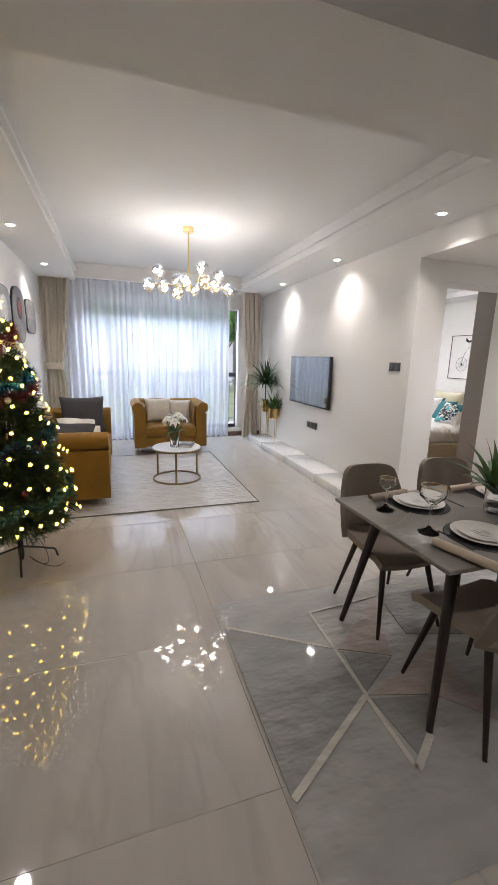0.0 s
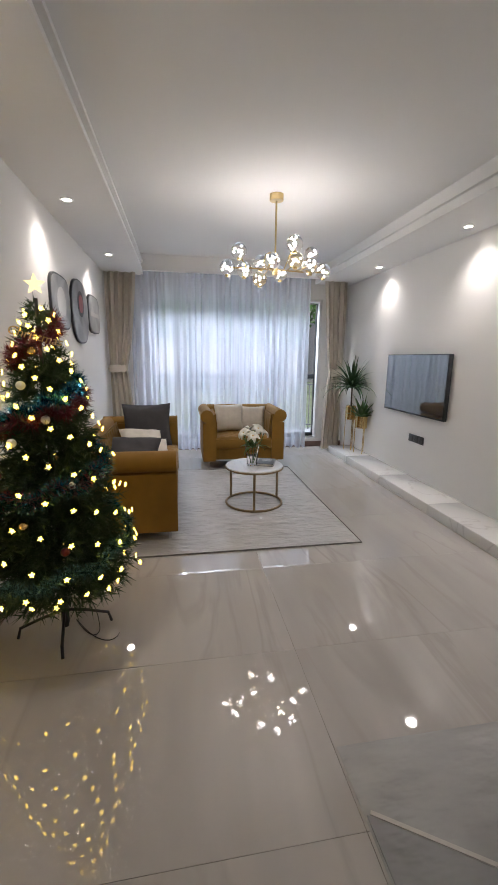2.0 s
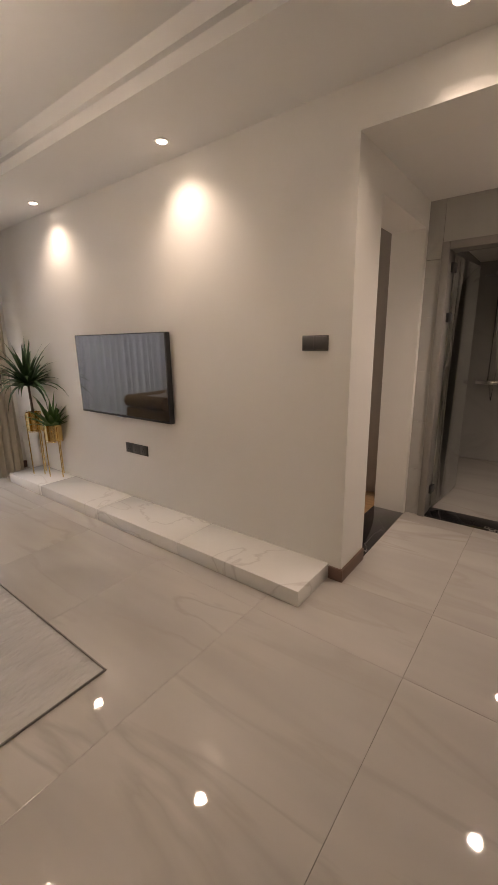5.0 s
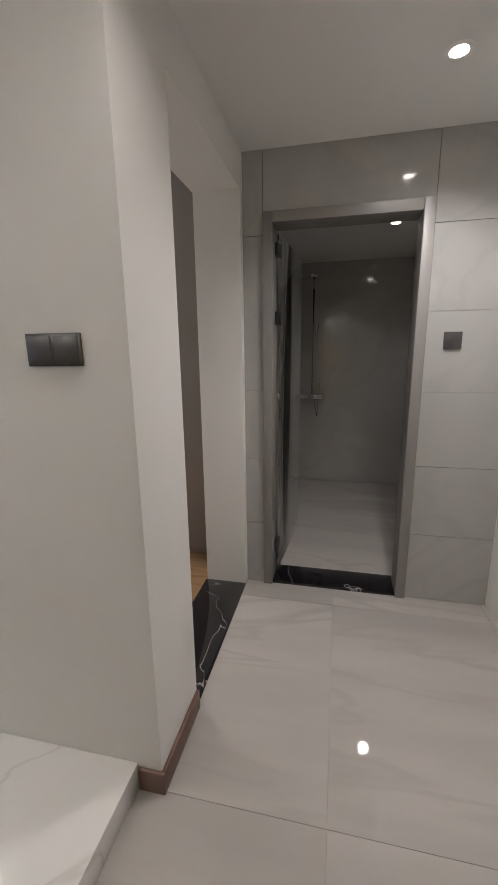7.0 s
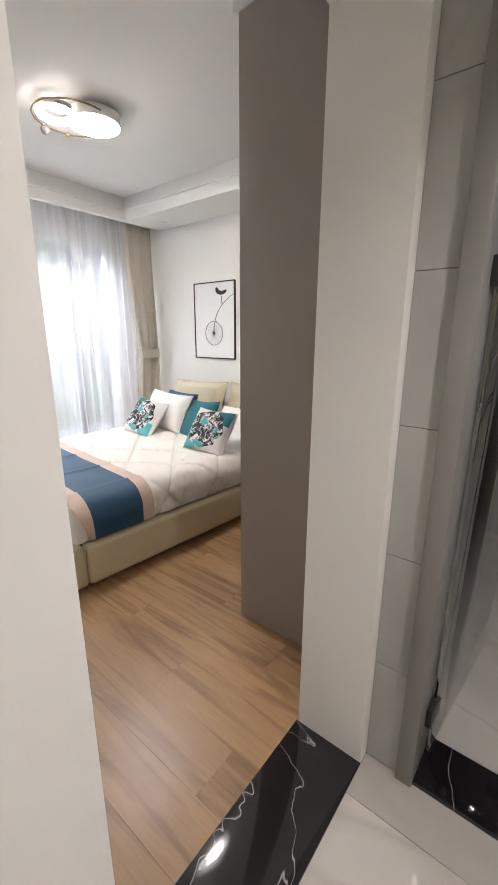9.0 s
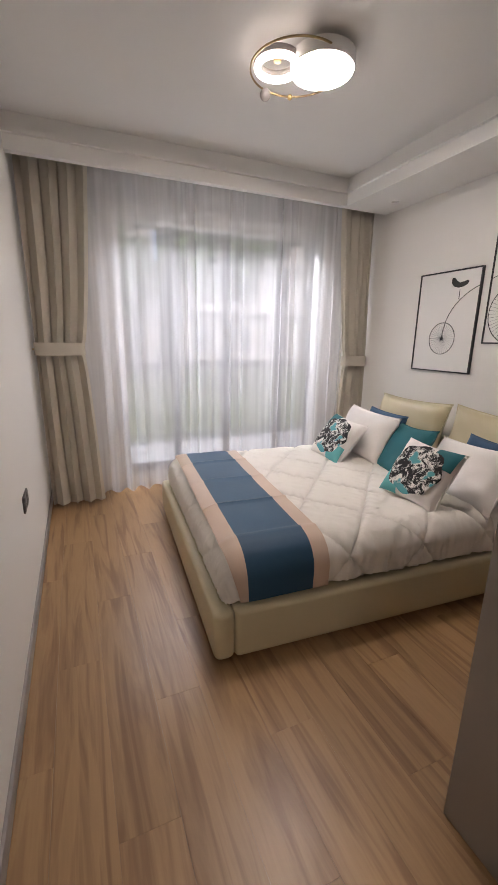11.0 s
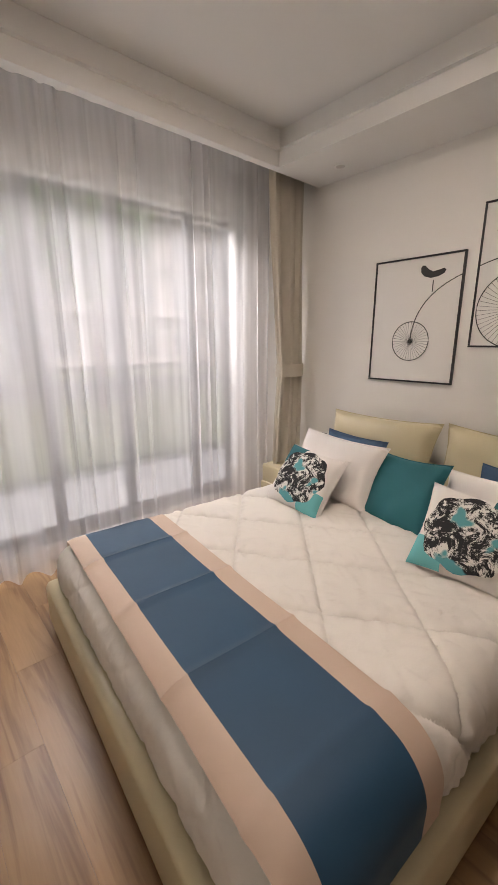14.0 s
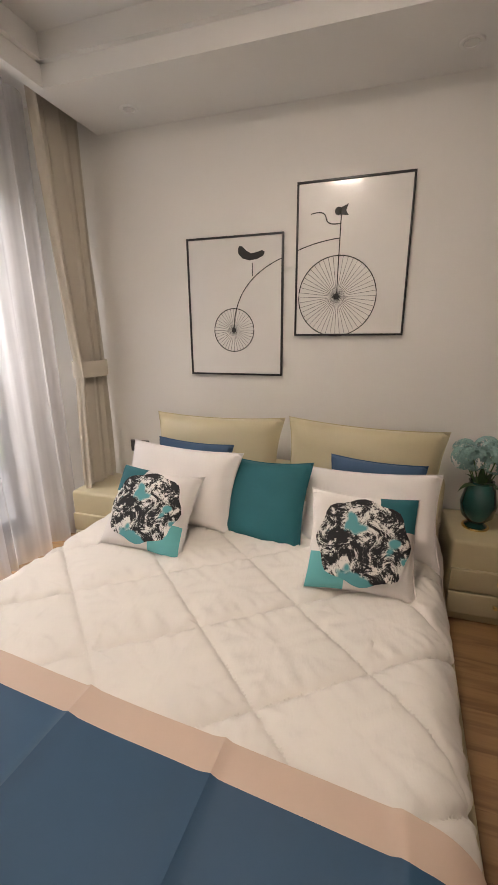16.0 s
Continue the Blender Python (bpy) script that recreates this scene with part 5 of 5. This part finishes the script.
def quilt_point(u, v, lift=0.0, puff=True):
    """The bedcover over bed coordinates; past its edges it rolls over and is tucked inside the frame."""
    ou = max(0.0, Q0 + QR - u)
    ov = max(0.0, QV0 + QR - v, v - (QV1 - QR))
    sv = -1 if v < BW / 2 else 1
    fall = (ou ** 4 + ov ** 4) ** 0.25
    th = min(fall / QR, math.pi / 2)
    k = 0.0
    if puff:
        p, q = u / 0.45 + v / 0.55 - 0.62, u / 0.45 - v / 0.55 - 0.55
        a, b = abs(math.sin(math.pi * p)), abs(math.sin(math.pi * q))
        m = min(a, b)
        k = 0.021 * (1 - math.exp(-10 * m))
        along = q if a < b else p
        k += 0.030 * math.exp(-2.0 * m) * m ** 0.5 * noise.noise((along * 10, (p if a < b else q) * 2.0, 0.3))
        k += 0.006 * noise.noise((u * 9 + v * 3, v * 12 - u * 5, 0.8)) * m + 0.008 * noise.noise((u * 3, v * 3, 2.0))
        if th > 0.4:
            k += 0.010 * (th - 0.4) * noise.noise((u * 34 if ov > ou else v * 34, th * 1.5, 3.0))
        if u < 0.66:
            k *= max(0.35, 1 - 3.5 * (0.66 - u))
    r = QR + k + lift
    out, z = r * math.sin(th), QT - QR + r * math.cos(th) - max(0.0, fall - QR * math.pi / 2)
    du, dv = (ou / fall, ov / fall) if fall > 0 else (0, 0)
    x = (Q0 + QR if ou > 0 else u) - out * du
    y = v if ov == 0 else ((QV0 + QR - out * dv) if sv < 0 else (QV1 - QR + out * dv))
    return Vector((x, y, max(FH + 0.004, z)))


def quilt(u, v):
    return quilt_point(-0.10 + (Q1 + 0.10) * u, -0.10 + (BW + 0.20) * v)


solid("quilt", sheet(260, 260, quilt, 0.006), QUILT, "white diamond-quilted bedcover, lightly creased", "bedding", BED)
cf = solid("folded_sheet", sheet(30, 90, lambda u, v: quilt_point(1.66 + 0.38 * u, -0.04 + (BW + 0.08) * v, 0.026 + 0.014 * math.sin(math.pi * u) + 0.008 * noise.noise((u * 4, v * 9, 1)), False), 0.006), PILLOWW, "white sheet folded back below the pillows", "bedding", BED)


def runner_strip(name, a, b, mat, parent):
    def f(u, v):
        vv = -0.10 + (BW + 0.20) * v
        x = a + (b - a) * u + 0.035 * vv / BW - 0.004
        crease = 0.010 * math.exp(-((vv % 0.40) - 0.2) ** 2 / 0.0002) + 0.005 * noise.noise((x * 6, vv * 4, 4))
        return quilt_point(x, vv, 0.030 + crease, False)
    part(name, sheet(14, 120, f, 0.003), mat, parent)


br = thing("bed_runner", "blue satin bed runner with blush borders draped across the bed", "bed runner", BED)
runner_strip("blue_panel", 0.165, 0.503, BLUE, br)
runner_strip("border", 0.092, 0.165, BEIGE, br)
runner_strip("border", 0.503, 0.588, BEIGE, br)


def pillow(label, u, v, z, w, h, t, lean, turn, mat, seed, roll=0, group="bed pillows"):
    m = BED @ pose(u, v, z, lean, roll, 90 + turn)
    return cushion("pillow", label, m, w, h, t, mat, seed, group)


pillow("large cream leather headboard pillow", 2.09, 1.335, 0.752, 0.89, 0.48, 0.17, 14.5, -3, LEATHER, 3, 1.6, "headboard pillows")
pillow("large cream leather headboard pillow", 2.11, 0.455, 0.752, 0.86, 0.48, 0.17, 15.5, 3, LEATHER, 9, -2.5, "headboard pillows")
pillow("navy blue cushion half hidden behind the white pillow", 1.87, 1.375, 0.720, 0.48, 0.32, 0.11, 17, 1, NAVY, 1, -1.5)
pillow("navy blue cushion half hidden behind the white pillow", 1.94, 0.37, 0.690, 0.48, 0.32, 0.11, 21, -5, NAVY, 2, -0.5)
pillow("plump white cotton pillow", 1.66, 1.345, 0.700, 0.67, 0.42, 0.16, 27, -1, PILLOWW, 5, -1)
pillow("plump white cotton pillow", 1.755, 0.385, 0.640, 0.65, 0.44, 0.16, 34, -3, PILLOWW, 6, 3.5)
pillow("plain teal square pillow", 1.685, 0.873, 0.660, 0.45, 0.44, 0.13, 32.5, -7, TEAL, 7, 4)


def print_pillow(u, v, z, s, lean, turn, roll, label, seed, flip):
    m = BED @ pose(u, v, z, lean, roll, 90 + turn)
    c = cushion("pillow", label, m, s, s * 0.95, 0.13, PILLOWW, seed, "printed pillows")

    def on(a, b, lift):
        full = max(0.0, (1 - a ** 4) * (1 - b ** 4)) ** 0.55
        return (a * s / 2 * (1 - 0.09 * (1 - b * b) * abs(a) ** 3), 0.13 / 2 * full + 0.003 + lift, b * s * 0.475 * (1 - 0.09 * (1 - a * a) * abs(b) ** 3))

    def disc(q, w):
        an = 2 * math.pi * q
        r = 0.84 * w * (1 + 0.05 * math.cos(8 * an))
        return on(r * math.cos(an), r * math.sin(an), 0.0135)

    def corner(sx, sz, mat):
        def f(p, q):
            a, b = 0.28 + 0.69 * p, 0.28 + 0.69 * q
            return on(sx * a, sz * b, 0.0095)
        part("print_corner", sheet(8, 8, f, 0.0005), mat, c)
    corner(-flip, -1, AQUA), corner(flip, 1, TEAL)
    part("print", sheet(40, 10, disc, 0.0005), SPLASH, c, "round black and white spatter print")


print_pillow(1.40, 1.34, 0.665, 0.43, 39, 3, -3, "white pillow with a black spatter print and aqua corners", 11, 1)
print_pillow(1.40, 0.375, 0.68, 0.42, 34, 7, -2, "white pillow with a black spatter print and teal corners", 12, -1)


# ---------- bedroom: nightstands ----------
def nightstand(y0, y1):
    n = thing("nightstand", "cream leather two-drawer nightstand with brass knobs", "nightstand", pose(6.20, y0, 0), "cream nightstands")
    w = y1 - y0
    part("body", box(0.02, 0.42, 0, w, 0.05, 0.47, 0.02, 3), LEATHER, n)
    part("plinth", box(0.05, 0.40, 0.03, w - 0.03, 0, 0.05), LEATHER, n)
    for z in (0.07, 0.20):
        d = part("drawer", box(0.0, 0.022, 0.012, w - 0.012, z, z + 0.12, 0.006, 3), LEATHER, n)
        part("knob", lathe([(0, 0), (0.006, 0), (0.005, 0.01), (0.011, 0.016), (0.009, 0.022), (0, 0.023)], 16), BRASS, d).matrix_basis = pose(0.0, w / 2, z + 0.07, 0, -90, 0)
    return n


nightstand(4.70, 5.16)
nightstand(7.06, 7.46)
fv = thing("hydrangea_vase", "glossy dark green vase of pale aqua hydrangeas on the nightstand", "vase", pose(6.40, 5.02, 0.47))
part("vase", lathe([(0, 0), (0.055, 0), (0.06, 0.01), (0.035, 0.03), (0.075, 0.07), (0.088, 0.14), (0.07, 0.22), (0.055, 0.25), (0.06, 0.262), (0.05, 0.262), (0.045, 0.24), (0, 0.2)], 36), VASE, fv)
part("foot_ring", ring((0, 0, 0.008), 0.058, 0.008), GOLD, fv)
rg = random.Random(33)
for k in range(7):
    a, o = k * 2.4, 0.0 if k == 0 else 0.105
    c = Vector((o * math.cos(a), o * math.sin(a), 0.375 + (0.06 if k == 0 else 0.03 * rg.random())))
    part("stem", rod((0.01 * math.cos(a), 0.01 * math.sin(a), 0.2), c, 0.003, seg=6), LEAF2, fv)
    vs, fs = [], []
    for j in range(90):
        d = Vector((rg.gauss(0, 1), rg.gauss(0, 1), rg.gauss(0, 1) + 0.3)).normalized()
        p = c + d * 0.058
        q = d.to_track_quat("Z", "Y")
        for w in range(4):
            aa, b = w * math.pi / 2 + j, len(vs)
            vs += [p, p + q @ Vector((0.012 * math.cos(aa - 0.5), 0.012 * math.sin(aa - 0.5), 0.003)), p + q @ Vector((0.017 * math.cos(aa), 0.017 * math.sin(aa), 0.004)), p + q @ Vector((0.012 * math.cos(aa + 0.5), 0.012 * math.sin(aa + 0.5), 0.003))]
            fs.append((b, b + 1, b + 2, b + 3))
    raw_part("bloom", vs, fs, BLOOM, fv, "round pale aqua flower head")
blade_plant(fv, (0, 0, 0.24), 8, 0.12, 1.4, 9, LEAF, 0.05)


# ---------- bedroom: bicycle pictures ----------
def picture(y1, z0, w, h, label):
    """Hangs on the headboard wall; drawing coordinates run from its upper left corner as seen."""
    p = thing("framed_picture", label, "picture", pose(XH, y1, z0 + h), "bicycle pictures")
    t = 0.011
    part("backing", box(-0.016, 0, -w + t, -t, -h + t, -t), PAPER, p, "white print")
    for a, b, c, d in ((-w, 0, -t, 0), (-w, 0, -h, -h + t), (-w, -w + t, -h + t, -t), (-t, 0, -h + t, -t)):
        part("frame_side", box(-0.024, 0, a, b, c, d, 0.002), PLASTIC, p)
    return p


def ink(p, w, h, pts, r, name="drawn_line", closed=False):
    part(name, tube([(-0.0165, -u * w, -v * h) for u, v in pts], r, 6, None, closed), INK, p)


def wheel(p, w, h, u, v, r, spokes):
    pts = [(u + r / w * math.cos(a), v + r / h * math.sin(a)) for a in [2 * math.pi * k / 48 for k in range(48)]]
    ink(p, w, h, pts, 0.0028, "drawn_wheel", True)
    bm = bmesh.new()
    for k in range(spokes):
        a = 2 * math.pi * k / spokes
        tube([(-0.0162, -u * w, -v * h), (-0.0162, -u * w + r * math.cos(a), -v * h + r * math.sin(a))], 0.0009, 4, bm)
    part("drawn_spokes", bm, INK, p)
    part("drawn_hub", lathe([(0, 0), (0.014, 0), (0.014, 0.002), (0, 0.002)], 18), INK, p).matrix_basis = pose(-0.0185, -u * w, -v * h, 0, 90, 0)


def bend(a, b, c, n=16):
    return [tuple((1 - t) ** 2 * Vector(a) + 2 * t * (1 - t) * Vector(b) + t * t * Vector(c)) for t in [k / n for k in range(n + 1)]]


W1, H1 = 0.598, 0.80
p1 = picture(6.725, 1.217, W1, H1, "black-framed print of a bicycle's small rear wheel and saddle")
wheel(p1, W1, H1, 0.49, 0.66, 0.127, 36)
ink(p1, W1, H1, bend((0.49, 0.66), (0.50, 0.30), (0.995, 0.165)), 0.0028)
ink(p1, W1, H1, [(0.69, 0.28), (0.69, 0.19)], 0.0028)
saddle = ((0.545, 0.09), (0.56, 0.072), (0.59, 0.075), (0.63, 0.105), (0.68, 0.125), (0.74, 0.118), (0.79, 0.108), (0.815, 0.12), (0.80, 0.145), (0.74, 0.165), (0.66, 0.172), (0.59, 0.155), (0.55, 0.125))
part("drawn_saddle", extrude_outline([(-u * W1, -v * H1) for u, v in saddle], "x", -0.0185, -0.0162), INK, p1)
W2, H2 = 0.60, 0.796
p2 = picture(6.056, 1.454, W2, H2, "black-framed print of a bicycle's large front wheel and handlebar")
wheel(p2, W2, H2, 0.39, 0.735, 0.213, 48)
ink(p2, W2, H2, [(0.39, 0.735), (0.40, 0.20)], 0.0028)
ink(p2, W2, H2, bend((0.02, 0.42), (0.2, 0.37), (0.395, 0.36)), 0.0028)
ink(p2, W2, H2, bend((0.13, 0.20), (0.25, 0.18), (0.265, 0.225)) + bend((0.27, 0.24), (0.29, 0.28), (0.395, 0.27)), 0.0028)
part("drawn_lamp", lathe([(0, 0), (0.02, 0), (0.02, 0.002), (0, 0.002)], 18), INK, p2).matrix_basis = pose(-0.0185, -0.375 * W2, -0.195 * H2, 0, 90, 0)
part("drawn_horn", extrude_outline([(-u * W2, -v * H2) for u, v in ((0.38, 0.18), (0.46, 0.155), (0.44, 0.195), (0.465, 0.225), (0.38, 0.215))], "x", -0.0185, -0.0162), INK, p2)

# ---------- bedroom: ceiling lamp ----------
cl = thing("ceiling_lamp", "modern ceiling lamp with glowing disc, white ring and thin brass hoops", "ceiling lamp", pose(5.04, 5.94, 0))
part("disc_housing", lathe([(0, 2.762), (0.157, 2.762), (0.16, 2.77), (0.16, 2.82), (0.06, 2.825), (0.06, Z2), (0, Z2)], 44), WHITE, cl)
part("disc_diffuser", lathe([(0, 2.755), (0.15, 2.755), (0.152, 2.762), (0, 2.762)], 44), LED, cl, "glowing white diffuser")
part("ring_lamp", ring((-0.205, 0.09, 2.775), 0.10, 0.016, n=40), RINGLED, cl, "glowing white ring")
part("ring_housing", ring((-0.205, 0.09, 2.80), 0.10, 0.018, n=40), GREYSKIRT, cl)
part("hoop", ring((-0.10, 0.08, 2.785), 0.235, 0.005, n=48), BRONZE, cl, "thin brass hoop")
part("ball", ball((-0.17, 0.305, 2.765), 0.03), GREYSKIRT, cl, "grey decorative ball")
part("bead", ball((-0.02, 0.30, 2.782), 0.014), BRASS, cl)
part("mount", rod((-0.205, 0.09, 2.80), (-0.205, 0.09, Z2), 0.02), BRASS, cl)

# ---------- floors and wall tiles ----------
floor = struct("floor", box(XL - 0.2, XP + 0.15, YS - 0.2, YN0, -0.06, -0.012), GROUT, "polished pale marble-look floor tiles with thin joints", "floor")
floor_bath = struct("floor_bathroom", box(XP + 0.15, 6.62, YH, YN0, -0.06, -0.004), TILE, "pale tiled shower room floor", "floor")
bm = box(XL - 0.2, XT + 0.1, YN0, YW + 0.1, -0.06, -0.012)
struct("floor_base_living", bm, GROUT, "bed of the living room floor tiles", "floor")
cache = {}


def piece(name, w, d, h, mat, parent, at, bev):
    key = (name, round(w, 3), round(d, 3), round(h, 3))
    if key not in cache:
        bm = bmesh.new()
        x, y, z, e = w / 2, d / 2, h, bev
        lo = [bm.verts.new(p) for p in ((-x, -y, 0), (x, -y, 0), (x, y, 0), (-x, y, 0))]
        md = [bm.verts.new(p) for p in ((-x, -y, z - e), (x, -y, z - e), (x, y, z - e), (-x, y, z - e))]
        hi = [bm.verts.new(p) for p in ((-x + e, -y + e, z), (x - e, -y + e, z), (x - e, y - e, z), (-x + e, y - e, z))]
        bm.faces.new(hi)
        for k in range(4):
            j = (k + 1) % 4
            bm.faces.new((lo[k], lo[j], md[j], md[k])), bm.faces.new((md[k], md[j], hi[j], hi[k]))
        cache[key] = mesh_of(name, bm, mat, False)
    ob = new(name, cache[key])
    ob.parent = parent
    ob.location = at
    return ob


def lay(name, x0, x1, y0, y1, tw, td, ox, oy, gap, mat, parent, stagger=0.0):
    i0, i1 = math.floor((x0 - ox) / tw), math.ceil((x1 - ox) / tw)
    for i in range(i0, i1):
        off = oy + (stagger * ((i * 0.37) % 1.0)) * td
        for j in range(math.floor((y0 - off) / td), math.ceil((y1 - off) / td)):
            a, b = max(x0, ox + i * tw) + gap / 2, min(x1, ox + (i + 1) * tw) - gap / 2
            c, d = max(y0, off + j * td) + gap / 2, min(y1, off + (j + 1) * td) - gap / 2
            if b - a > 0.02 and d - c > 0.02:
                piece(name, b - a, d - c, 0.012, mat, parent, ((a + b) / 2, (c + d) / 2, -0.012), gap * 0.4)


TX, TY, TW, TD = 0.97, 2.285, 1.66, 0.83
lay("tile", XL, XT, YS, YW, TW, TD, TX, TY, 0.0014, TILE, floor)
lay("tile", XT, XP, YH, YN0, TW, TD, TX, TY, 0.0014, TILE, floor)
floor_bed = struct("floor_bedroom", box(XB - 0.02, XH, YN1 - 0.02, YW, -0.06, -0.012), SKIRT, "warm oak laminate plank floor", "floor")
lay("plank", XB, XH, YN1 + 0.01, YW, 0.19, 1.22, 3.4, 3.9, 0.0006, PLANK, floor_bed, 1.0)


def wall_tiles(y0, y1, z0, z1, cols, rows):
    ys, zs = [y0] + [c for c in cols if y0 < c < y1] + [y1], [z0] + [r for r in rows if z0 < r < z1] + [z1]
    for a, b in zip(ys, ys[1:]):
        for c, d in zip(zs, zs[1:]):
            ob = piece("tile", d - c - 0.002, b - a - 0.002, 0.012, WTILE, wall_bath, (0, 0, 0), 0.0008)
            ob.matrix_basis = Matrix.Translation((XP + 0.012, (a + b) / 2, (c + d) / 2)) @ pose(0, 0, 0, 0, -90, 0)


ROWS = [0.0, 0.405, 0.81, 1.217, 1.624, 2.034]
wall_tiles(YH, FR[0], 0, ZH, [], ROWS)
wall_tiles(FR[1], YN0, 0, ZH, [], ROWS)
wall_tiles(FR[0], FR[1], FR[2], ZH, [], ROWS)
